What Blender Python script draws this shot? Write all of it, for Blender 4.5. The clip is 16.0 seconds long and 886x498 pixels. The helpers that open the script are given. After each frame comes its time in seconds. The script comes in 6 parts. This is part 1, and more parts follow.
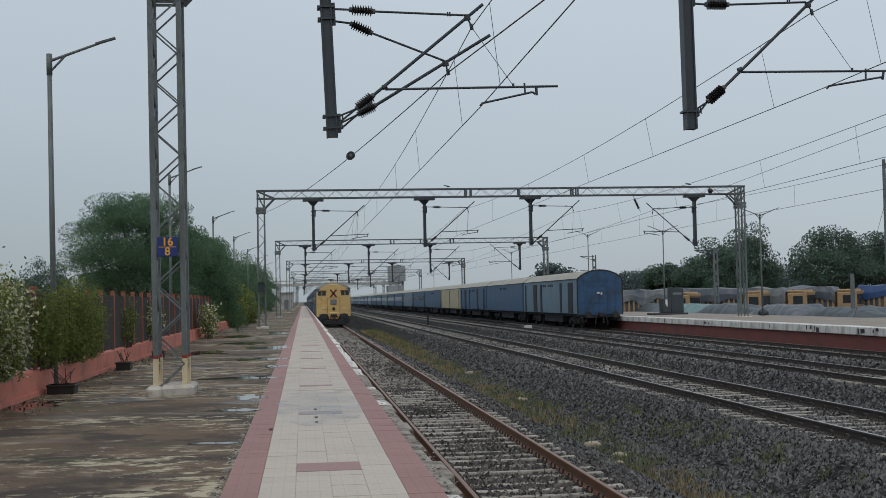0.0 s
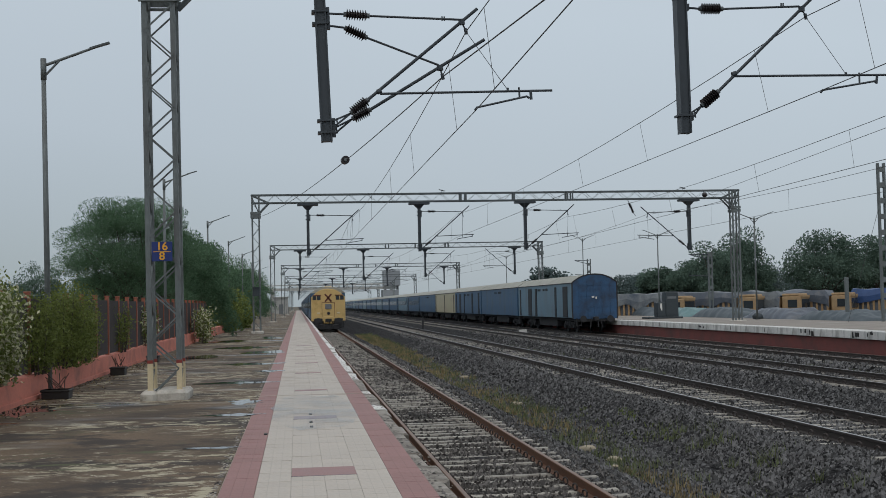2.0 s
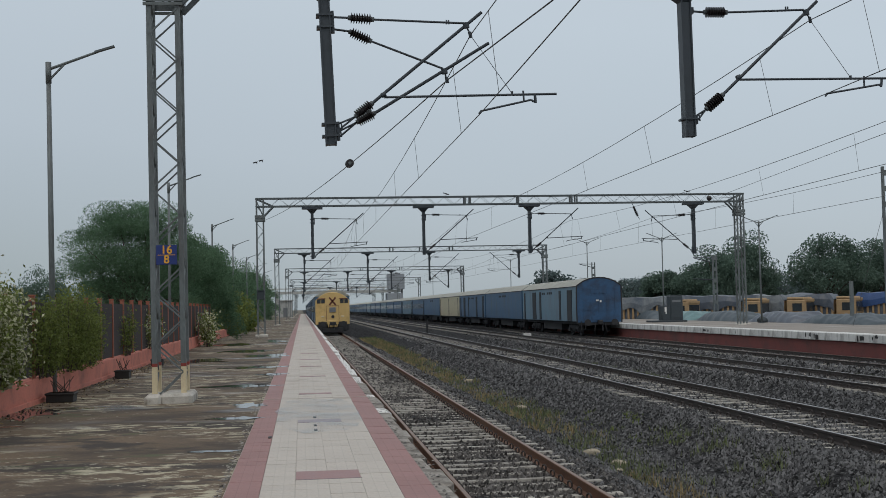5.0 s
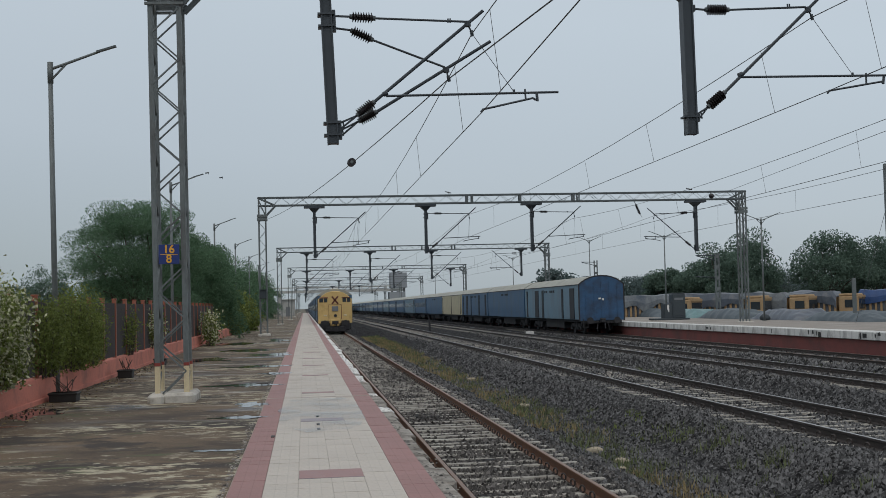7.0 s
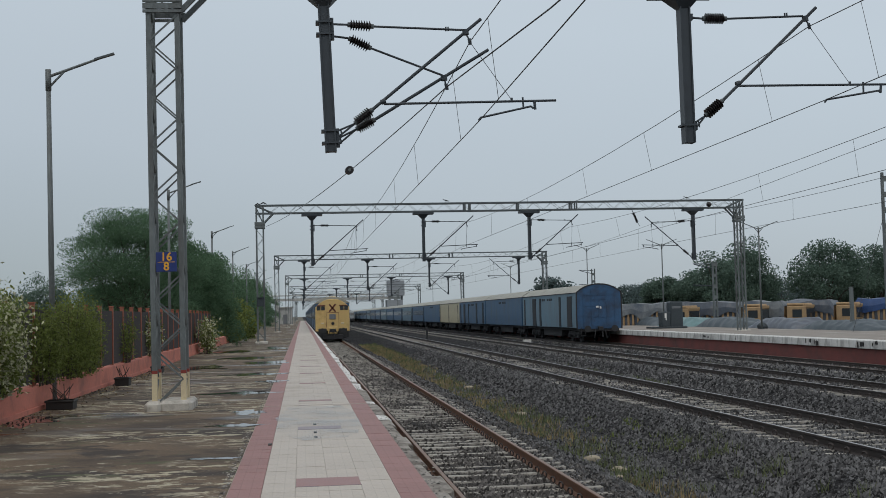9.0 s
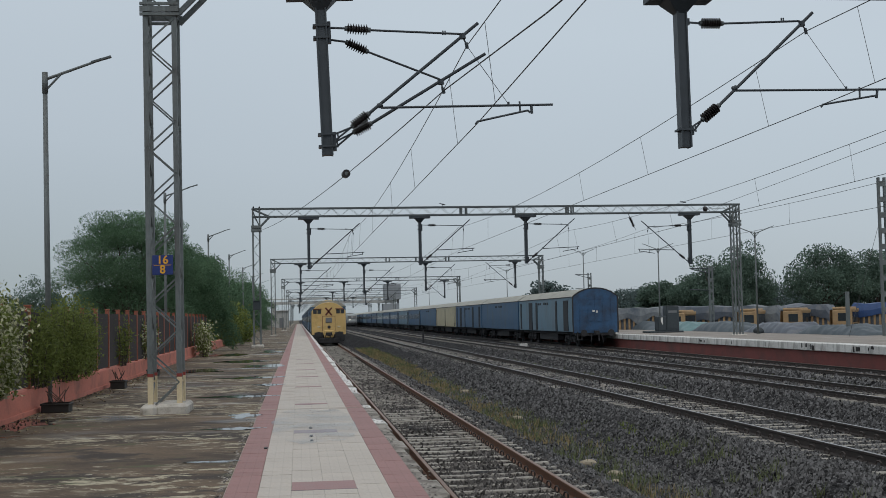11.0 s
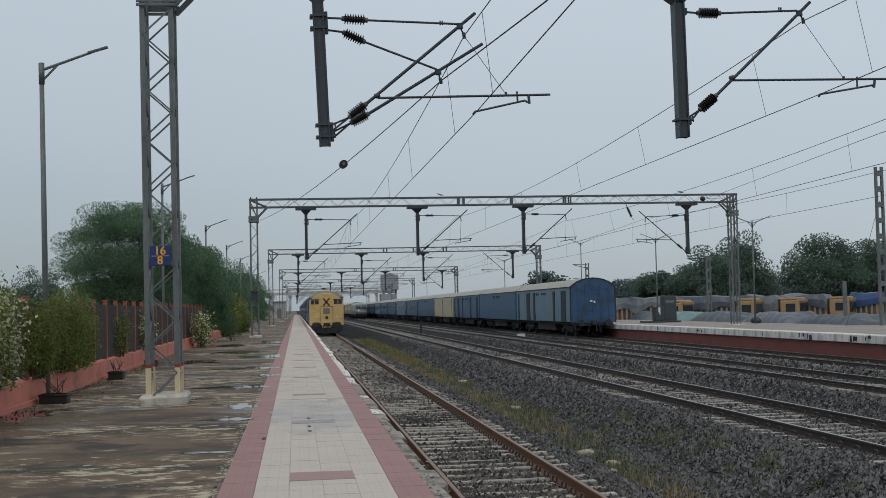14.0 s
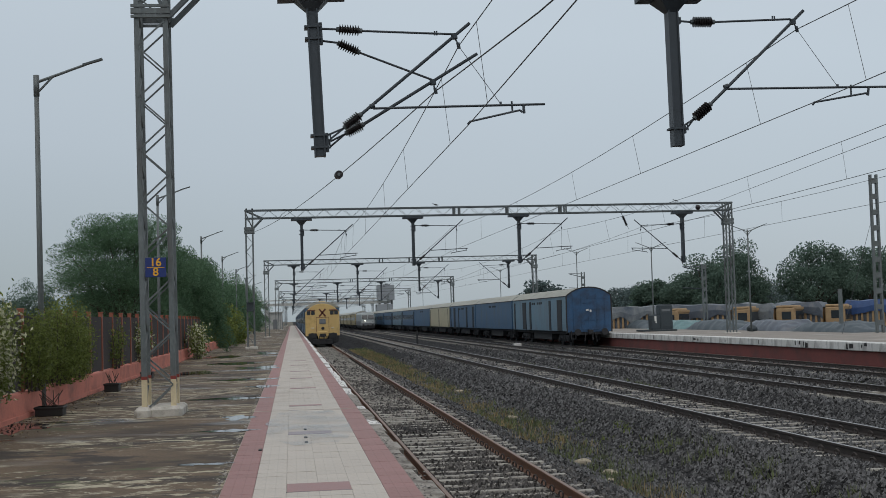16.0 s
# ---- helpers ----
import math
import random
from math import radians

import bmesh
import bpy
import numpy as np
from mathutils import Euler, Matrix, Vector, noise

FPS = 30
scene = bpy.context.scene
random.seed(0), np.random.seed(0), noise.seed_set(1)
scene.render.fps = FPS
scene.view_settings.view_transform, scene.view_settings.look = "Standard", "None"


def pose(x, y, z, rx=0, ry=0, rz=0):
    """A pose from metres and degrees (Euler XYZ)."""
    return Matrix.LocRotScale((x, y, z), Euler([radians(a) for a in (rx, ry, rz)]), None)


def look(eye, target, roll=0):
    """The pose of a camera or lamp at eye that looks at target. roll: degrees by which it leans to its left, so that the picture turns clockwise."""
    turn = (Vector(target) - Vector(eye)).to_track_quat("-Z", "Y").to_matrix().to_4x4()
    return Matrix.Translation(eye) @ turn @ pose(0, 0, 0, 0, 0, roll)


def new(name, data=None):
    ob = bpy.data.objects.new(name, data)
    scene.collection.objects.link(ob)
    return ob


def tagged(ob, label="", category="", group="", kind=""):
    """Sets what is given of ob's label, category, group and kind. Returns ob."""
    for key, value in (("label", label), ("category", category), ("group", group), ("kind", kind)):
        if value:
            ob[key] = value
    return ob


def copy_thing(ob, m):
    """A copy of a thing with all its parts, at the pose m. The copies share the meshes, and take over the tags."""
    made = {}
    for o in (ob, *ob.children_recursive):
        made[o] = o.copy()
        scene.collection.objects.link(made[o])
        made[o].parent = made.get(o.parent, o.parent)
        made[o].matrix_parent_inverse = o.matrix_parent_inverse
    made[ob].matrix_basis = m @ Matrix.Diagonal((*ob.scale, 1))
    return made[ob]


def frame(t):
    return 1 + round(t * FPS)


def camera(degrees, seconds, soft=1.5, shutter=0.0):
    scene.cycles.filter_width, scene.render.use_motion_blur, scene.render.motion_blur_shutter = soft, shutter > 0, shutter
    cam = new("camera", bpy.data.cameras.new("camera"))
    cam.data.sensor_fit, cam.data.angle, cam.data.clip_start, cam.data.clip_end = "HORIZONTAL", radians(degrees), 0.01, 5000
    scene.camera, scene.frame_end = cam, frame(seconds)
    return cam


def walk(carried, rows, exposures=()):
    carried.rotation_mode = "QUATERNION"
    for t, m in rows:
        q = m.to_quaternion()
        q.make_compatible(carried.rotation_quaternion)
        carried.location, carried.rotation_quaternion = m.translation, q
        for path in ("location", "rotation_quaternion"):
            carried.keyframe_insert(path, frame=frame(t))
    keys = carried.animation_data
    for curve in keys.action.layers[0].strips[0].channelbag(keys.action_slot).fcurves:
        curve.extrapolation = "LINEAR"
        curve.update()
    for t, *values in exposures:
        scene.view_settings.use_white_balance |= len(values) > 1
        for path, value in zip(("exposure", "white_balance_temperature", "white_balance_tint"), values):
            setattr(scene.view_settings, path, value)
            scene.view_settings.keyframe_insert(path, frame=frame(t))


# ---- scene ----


# ---------------------------------------------------------------- camera
EYE = (0.0, 0.0, 2.425)
cam = camera(39.92, 16.0, soft=0.45)
VIEW = [
    (0, 92.331, 1.145, -6.547),
    (0.5, 92.331, 1.263, -6.593),
    (1, 92.378, 1.341, -6.659),
    (1.5, 92.446, 1.276, -6.728),
    (2, 92.527, 1.239, -6.789),
    (2.5, 92.567, 1.199, -6.811),
    (3, 92.647, 1.171, -6.750),
    (3.5, 92.712, 1.097, -6.569),
    (4, 92.718, 1.119, -6.613),
    (6.5, 92.635, 1.353, -6.476),
    (7, 92.628, 1.393, -6.473),
    (7.5, 92.749, 1.496, -6.425),
    (8, 92.870, 1.535, -6.413),
    (8.5, 92.924, 1.445, -6.469),
    (9, 93.002, 1.306, -6.591),
    (11.5, 93.181, 1.180, -6.775),
    (12, 93.082, 1.325, -6.833),
    (12.5, 93.030, 1.437, -6.790),
    (13, 92.890, 1.492, -6.840),
    (13.5, 92.663, 1.458, -6.834),
    (14, 92.720, 1.273, -6.873),
    (14.5, 92.787, 1.528, -6.869),
    (15, 92.863, 1.620, -6.889),
    (15.5, 92.944, 1.651, -6.926),
    (16, 93.182, 1.613, -7.055),
]
walk(cam, [(t, pose(*EYE, rx, ry, rz)) for t, rx, ry, rz in VIEW], exposures=[(0, 0.0), (16, 0.0)])

# ---------------------------------------------------------------- overcast daylight
world = bpy.data.worlds.new("overcast")
scene.world = world
world.use_nodes = True
wn, wl = world.node_tree.nodes, world.node_tree.links
wn.clear()
w_out = wn.new("ShaderNodeOutputWorld")
w_sky = wn.new("ShaderNodeTexSky")
w_sky.sky_type, w_sky.sun_disc = "NISHITA", False
w_sky.sun_elevation, w_sky.sun_rotation = radians(48), radians(200)
w_bg = wn.new("ShaderNodeBackground")
w_bg.inputs["Strength"].default_value = 0.08
w_cloud = wn.new("ShaderNodeBackground")
w_cloud.inputs["Strength"].default_value = 1.06
w_co = wn.new("ShaderNodeTexCoord")
w_sep = wn.new("ShaderNodeSeparateXYZ")
w_ramp = wn.new("ShaderNodeValToRGB")
w_noise = wn.new("ShaderNodeTexNoise")
w_noise.inputs["Scale"].default_value = 1.6
w_noise.inputs["Detail"].default_value = 3
w_mix = wn.new("ShaderNodeMixShader")
w_mix.inputs[0].default_value = 0.9
w_tint = wn.new("ShaderNodeMix")
w_tint.data_type, w_tint.blend_type = "RGBA", "MULTIPLY"
w_tint.inputs[0].default_value = 0.12
wl.new(w_co.outputs["Generated"], w_sep.inputs[0])
w_side = wn.new("ShaderNodeMath")
w_side.operation = "MULTIPLY_ADD"
w_side.inputs[1].default_value = 0.13
wl.new(w_sep.outputs["X"], w_side.inputs[0])
wl.new(w_sep.outputs["Z"], w_side.inputs[2])
wl.new(w_side.outputs[0], w_ramp.inputs[0])
w_ramp.color_ramp.elements[0].color = (0.355, 0.415, 0.455, 1)
w_ramp.color_ramp.elements[1].color = (0.61, 0.63, 0.66, 1)
for stop, value in ((0.05, (0.405, 0.465, 0.515, 1)), (0.12, (0.475, 0.54, 0.60, 1)), (0.25, (0.55, 0.625, 0.69, 1)), (0.5, (0.61, 0.67, 0.73, 1))):
    w_ramp.color_ramp.elements.new(stop).color = value
wl.new(w_co.outputs["Generated"], w_noise.inputs["Vector"])
wl.new(w_ramp.outputs[0], w_tint.inputs[6])
wl.new(w_noise.outputs["Fac"], w_tint.inputs[7])
wl.new(w_tint.outputs[2], w_cloud.inputs["Color"])
wl.new(w_sky.outputs[0], w_bg.inputs["Color"])
wl.new(w_bg.outputs[0], w_mix.inputs[1])
wl.new(w_cloud.outputs[0], w_mix.inputs[2])
wl.new(w_mix.outputs[0], w_out.inputs[0])
sun = new("sun", bpy.data.lights.new("sun", "SUN"))
sun.data.energy, sun.data.angle, sun.data.color = 0.8, radians(60), (1.0, 0.94, 0.86)
sun.matrix_world = look((0, 0, 60), (12, 30, 0))


# ---------------------------------------------------------------- materials
def mat(name, colour, rough=0.6, metal=0.0, var=0.25, scale=6.0, fine=60.0, bump=0.2, dirt=None, dirt_amount=0.4, dirt_scale=1.5,
        stretch=(1, 1, 1), island=0.0, objrand=0.0, rough_var=0.1, emit=0.0, spec=0.5):
    """A surface with broad stains and fine grain at real size."""
    m = bpy.data.materials.new(name)
    m.use_nodes = True
    n, l = m.node_tree.nodes, m.node_tree.links
    b = n["Principled BSDF"]
    b.inputs["Metallic"].default_value = metal
    b.inputs["Specular IOR Level"].default_value = spec
    co = n.new("ShaderNodeTexCoord")
    mp = n.new("ShaderNodeMapping")
    mp.inputs["Scale"].default_value = stretch
    l.new(co.outputs["Object"], mp.inputs[0])
    t1 = n.new("ShaderNodeTexNoise")
    t1.inputs["Scale"].default_value, t1.inputs["Detail"].default_value = scale, 5
    t2 = n.new("ShaderNodeTexNoise")
    t2.inputs["Scale"].default_value, t2.inputs["Detail"].default_value = fine, 3
    l.new(mp.outputs[0], t1.inputs["Vector"])
    l.new(mp.outputs[0], t2.inputs["Vector"])
    add = n.new("ShaderNodeMath")
    add.operation = "ADD"
    l.new(t1.outputs["Fac"], add.inputs[0])
    l.new(t2.outputs["Fac"], add.inputs[1])
    mr = n.new("ShaderNodeMapRange")
    mr.inputs["From Min"].default_value, mr.inputs["From Max"].default_value = 0.6, 1.4
    mr.inputs["To Min"].default_value, mr.inputs["To Max"].default_value = 1 - var, 1 + var
    l.new(add.outputs[0], mr.inputs["Value"])
    value = mr.outputs[0]
    for amount, source in ((island, "ShaderNodeNewGeometry"), (objrand, "ShaderNodeObjectInfo")):
        if amount:
            g = n.new(source)
            r2 = n.new("ShaderNodeMapRange")
            r2.inputs["To Min"].default_value, r2.inputs["To Max"].default_value = 1 - amount, 1 + amount
            l.new(g.outputs["Random Per Island" if island and source == "ShaderNodeNewGeometry" else "Random"], r2.inputs["Value"])
            mu = n.new("ShaderNodeMath")
            mu.operation = "MULTIPLY"
            l.new(value, mu.inputs[0])
            l.new(r2.outputs[0], mu.inputs[1])
            value = mu.outputs[0]
    vm = n.new("ShaderNodeVectorMath")
    vm.operation = "SCALE"
    vm.inputs[0].default_value = colour
    l.new(value, vm.inputs["Scale"])
    out = vm.outputs[0]
    if dirt:
        t3 = n.new("ShaderNodeTexNoise")
        t3.inputs["Scale"].default_value, t3.inputs["Detail"].default_value, t3.inputs["Roughness"].default_value = dirt_scale, 8, 0.65
        l.new(mp.outputs[0], t3.inputs["Vector"])
        r3 = n.new("ShaderNodeMapRange")
        r3.inputs["From Min"].default_value, r3.inputs["From Max"].default_value = 0.62 - 0.3 * dirt_amount, 0.85 - 0.3 * dirt_amount
        l.new(t3.outputs["Fac"], r3.inputs["Value"])
        mx = n.new("ShaderNodeMix")
        mx.data_type = "RGBA"
        l.new(r3.outputs[0], mx.inputs[0])
        l.new(out, mx.inputs[6])
        mx.inputs[7].default_value = (*dirt, 1)
        out = mx.outputs[2]
    l.new(out, b.inputs["Base Color"])
    rr = n.new("ShaderNodeMapRange")
    rr.inputs["To Min"].default_value, rr.inputs["To Max"].default_value = max(rough - rough_var, 0.02), min(rough + rough_var, 1)
    l.new(t1.outputs["Fac"], rr.inputs["Value"])
    l.new(rr.outputs[0], b.inputs["Roughness"])
    if bump:
        bp = n.new("ShaderNodeBump")
        bp.inputs["Strength"].default_value, bp.inputs["Distance"].default_value = bump, 0.01
        l.new(add.outputs[0], bp.inputs["Height"])
        l.new(bp.outputs[0], b.inputs["Normal"])
    if emit:
        b.inputs["Emission Color"].default_value = (*colour, 1)
        b.inputs["Emission Strength"].default_value = emit
    return m


M = {
    # near-black bed: the shade between the loose stones is put into its colour
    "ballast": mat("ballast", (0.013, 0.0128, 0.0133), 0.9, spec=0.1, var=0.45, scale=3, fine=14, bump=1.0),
    "stone": mat("ballast_stone", (0.118, 0.117, 0.118), 0.9, var=0.2, scale=8, fine=40, island=0.85, spec=0.05),
    "dusty_stone": mat("dusty_stone", (0.115, 0.108, 0.103), 0.9, var=0.2, scale=8, fine=40, island=0.75, spec=0.05),
    "earth": mat("earth", (0.13, 0.105, 0.08), 0.9, var=0.35, scale=0.3, fine=6, dirt=(0.07, 0.08, 0.04), dirt_amount=0.6, dirt_scale=0.15),
    "sleeper": mat("sleeper_concrete", (0.36, 0.34, 0.30), 0.85, var=0.3, scale=6, fine=80, dirt=(0.18, 0.16, 0.14), dirt_amount=0.5, dirt_scale=3, objrand=0.18),
    "rust": mat("rail_rust", (0.15, 0.07, 0.038), 0.7, 0.25, var=0.35, scale=5, fine=60),
    "dark_rail": mat("rail_dark", (0.05, 0.04, 0.036), 0.6, 0.3, var=0.35, scale=5, fine=60),
    "shine": mat("rail_top", (0.33, 0.31, 0.30), 0.3, 0.9, var=0.2, scale=4, fine=40, bump=0.05),
    "brown_top": mat("rail_top_brown", (0.22, 0.135, 0.09), 0.45, 0.6, var=0.25, scale=4, fine=40, bump=0.05),
    "white_tile": mat("white_tile", (0.50, 0.445, 0.385), 0.55, var=0.13, scale=3, fine=30, bump=0.08, dirt=(0.38, 0.32, 0.265), dirt_amount=0.5, dirt_scale=1.3, objrand=0.04, rough_var=0.3),
    "red_tile": mat("red_tile", (0.30, 0.155, 0.142), 0.6, var=0.12, scale=3, fine=30, bump=0.08, dirt=(0.30, 0.2, 0.18), dirt_amount=0.35, dirt_scale=2.0, objrand=0.06),
    "hatch": mat("hatch_tile", (0.30, 0.165, 0.155), 0.5, var=0.15, scale=8, fine=60),
    "grate": mat("grate", (0.28, 0.24, 0.26), 0.5, var=0.2, scale=8, fine=60),
    "coping": mat("coping", (0.33, 0.305, 0.27), 0.85, var=0.3, scale=5, fine=40, bump=0.8, dirt=(0.10, 0.085, 0.07), dirt_amount=0.62, dirt_scale=3.2),
    "white_paint": mat("white_paint", (0.72, 0.71, 0.68), 0.7, var=0.12, scale=4, fine=40, dirt=(0.12, 0.115, 0.11), dirt_amount=0.25, dirt_scale=1.6),
    "wall_red": mat("wall_red", (0.57, 0.195, 0.14), 0.8, var=0.15, scale=2, fine=30, dirt=(0.30, 0.12, 0.09), dirt_amount=0.5, dirt_scale=1.2),
    "fascia": mat("fascia_red", (0.19, 0.055, 0.048), 0.8, var=0.2, scale=2, fine=30, dirt=(0.10, 0.05, 0.045), dirt_amount=0.5, dirt_scale=0.8),
    "post_orange": mat("post_orange", (0.28, 0.09, 0.052), 0.6, var=0.2, scale=4, fine=40),
    "fence_dark": mat("fence_dark", (0.045, 0.038, 0.037), 0.6, var=0.3, scale=3, fine=40),
    "steel": mat("galvanised", (0.15, 0.17, 0.172), 0.6, 0.25, var=0.25, scale=3, fine=30, dirt=(0.10, 0.10, 0.098), dirt_amount=0.45, dirt_scale=2, stretch=(1, 1, 0.35)),
    "grey_steel": mat("grey_steel", (0.105, 0.12, 0.125), 0.5, 0.3, var=0.22, scale=3, fine=30),
    "black_steel": mat("dark_steel", (0.045, 0.055, 0.065), 0.5, 0.15, var=0.25, scale=4, fine=50, bump=0.1),
    "insulator": mat("insulator", (0.018, 0.014, 0.015), 0.4, var=0.2, scale=8, fine=50, bump=0.0),
    "wire": mat("wire", (0.085, 0.085, 0.085), 0.5, 0.6, var=0.1),
    "cream": mat("cream_paint", (0.62, 0.52, 0.34), 0.6, var=0.12, scale=5, fine=50, dirt=(0.35, 0.28, 0.2), dirt_amount=0.3, dirt_scale=4),
    "red_band": mat("red_band", (0.25, 0.04, 0.03), 0.6),
    "plinth": mat("plinth", (0.52, 0.49, 0.44), 0.85, var=0.2, scale=5, fine=50, dirt=(0.22, 0.2, 0.17), dirt_amount=0.5, dirt_scale=3),
    "sign_blue": mat("sign_blue", (0.012, 0.03, 0.16), 0.4, var=0.1),
    "sign_yellow": mat("sign_yellow", (0.75, 0.38, 0.03), 0.5, var=0.1),
    "bark": mat("bark", (0.07, 0.055, 0.045), 0.9, var=0.3, scale=6, fine=40, bump=0.6, stretch=(1, 1, 0.2)),
    "leaf": mat("leaf", (0.115, 0.195, 0.115), 0.7, spec=0.12, var=0.25, scale=0.7, fine=5, island=0.28, bump=0),
    "leaf_dark": mat("leaf_dark", (0.115, 0.17, 0.132), 0.7, spec=0.12, var=0.3, scale=0.5, fine=4, island=0.28, bump=0),
    "leaf_bush": mat("leaf_bush", (0.155, 0.19, 0.055), 0.5, spec=0.12, var=0.2, scale=2, fine=10, island=0.4, bump=0),
    "leaf_pale": mat("leaf_pale", (0.50, 0.50, 0.34), 0.5, spec=0.12, var=0.2, scale=2, fine=10, island=0.5, bump=0),
    "grass": mat("grass", (0.125, 0.145, 0.07), 0.8, spec=0.12, var=0.25, scale=2, fine=10, island=0.4, bump=0),
    "dry": mat("dry_grass", (0.27, 0.21, 0.11), 0.8, spec=0.12, var=0.25, scale=2, fine=10, island=0.3, bump=0),
    "coach_blue": mat("coach_blue", (0.046, 0.115, 0.21), 0.5, var=0.2, scale=1.2, fine=20, bump=0.05, dirt=(0.075, 0.10, 0.13), dirt_amount=0.4, dirt_scale=0.9, stretch=(1, 1, 0.4)),
    "coach_end": mat("coach_end_blue", (0.03, 0.09, 0.19), 0.55, var=0.22, scale=1.2, fine=20, bump=0.05, dirt=(0.028, 0.045, 0.08), dirt_amount=0.6, dirt_scale=1.0),
    "coach_light": mat("coach_light_blue", (0.13, 0.225, 0.30), 0.5, var=0.12, scale=1.2, fine=20, bump=0.05, dirt=(0.13, 0.17, 0.2), dirt_amount=0.45, dirt_scale=0.9, stretch=(1, 1, 0.4)),
    "coach_cream": mat("coach_cream", (0.50, 0.45, 0.30), 0.5, var=0.12, scale=1.5, fine=20, dirt=(0.35, 0.3, 0.22), dirt_amount=0.35, dirt_scale=0.8),
    "coach_roof": mat("coach_roof", (0.33, 0.33, 0.29), 0.7, var=0.15, scale=1, fine=20, dirt=(0.2, 0.2, 0.17), dirt_amount=0.4, dirt_scale=0.7),
    "gap_dark": mat("dark_opening", (0.02, 0.024, 0.03), 0.7, var=0.2),
    "under": mat("underframe", (0.03, 0.03, 0.032), 0.8, var=0.3, scale=3, fine=30),
    "yellow": mat("train_yellow", (0.60, 0.41, 0.16), 0.5, var=0.08, scale=1.5, fine=25, bump=0.04, dirt=(0.42, 0.27, 0.09), dirt_amount=0.3, dirt_scale=1.2),
    "mark_brown": mat("mark_brown", (0.12, 0.03, 0.02), 0.6),
    "glass": mat("window_glass", (0.03, 0.035, 0.04), 0.12, var=0.2, bump=0, spec=0.6),
    "loco_white": mat("loco_white", (0.32, 0.35, 0.35), 0.45, var=0.1, dirt=(0.4, 0.4, 0.38), dirt_amount=0.3),
    "loco_grey": mat("loco_grey", (0.16, 0.17, 0.18), 0.5, var=0.15),
    "lamp_on": mat("headlight", (1.0, 0.93, 0.8), 0.3, emit=3.5, bump=0),
    "coach_yellow": mat("coach_yellowish", (0.40, 0.33, 0.17), 0.5, var=0.15, dirt=(0.25, 0.2, 0.13), dirt_amount=0.4),
    "truck_yellow": mat("truck_yellow", (0.37, 0.25, 0.135), 0.7, var=0.25, scale=3, fine=30, dirt=(0.25, 0.15, 0.07), dirt_amount=0.4),
    "truck_white": mat("truck_white", (0.5, 0.52, 0.52), 0.6, var=0.15, scale=3, fine=30),
    "tarp_grey": mat("tarp_grey", (0.06, 0.08, 0.094), 0.55, spec=0.5, var=0.2, scale=1.5, fine=12, bump=0.15, dirt=(0.13, 0.155, 0.17), dirt_amount=0.35, dirt_scale=0.9),
    "tarp_dark": mat("tarp_dark", (0.075, 0.09, 0.115), 0.45, var=0.3, scale=1.5, fine=12, bump=0.2, dirt=(0.17, 0.17, 0.17), dirt_amount=0.35, dirt_scale=0.8),
    "tarp_teal": mat("tarp_teal", (0.12, 0.22, 0.225), 0.45, var=0.25, scale=1.5, fine=12, bump=0.4),
    "tarp_blue": mat("tarp_blue", (0.03, 0.07, 0.19), 0.45, var=0.25, scale=1.5, fine=12, bump=0.4),
    "box_dark": mat("machine_dark", (0.04, 0.052, 0.06), 0.5, var=0.2),
    "pot": mat("pot_black", (0.015, 0.013, 0.012), 0.6, var=0.3),
    "tyre": mat("tyre", (0.015, 0.015, 0.016), 0.9),
    "pale_wall": mat("pale_wall", (0.42, 0.42, 0.40), 0.8, var=0.15, dirt=(0.25, 0.24, 0.22), dirt_amount=0.4),
    "rock": mat("pale_rock", (0.36, 0.31, 0.23), 0.9, var=0.25, bump=0.5),
    "bird": mat("bird", (0.03, 0.03, 0.032), 0.8),
    # distance haze is put into this pale bluish leaf colour
    "leaf_hazed": mat("leaf_hazed", (0.115, 0.155, 0.15), 0.8, spec=0.12, var=0.25, scale=0.2, fine=1.5, island=0.4, bump=0),
}


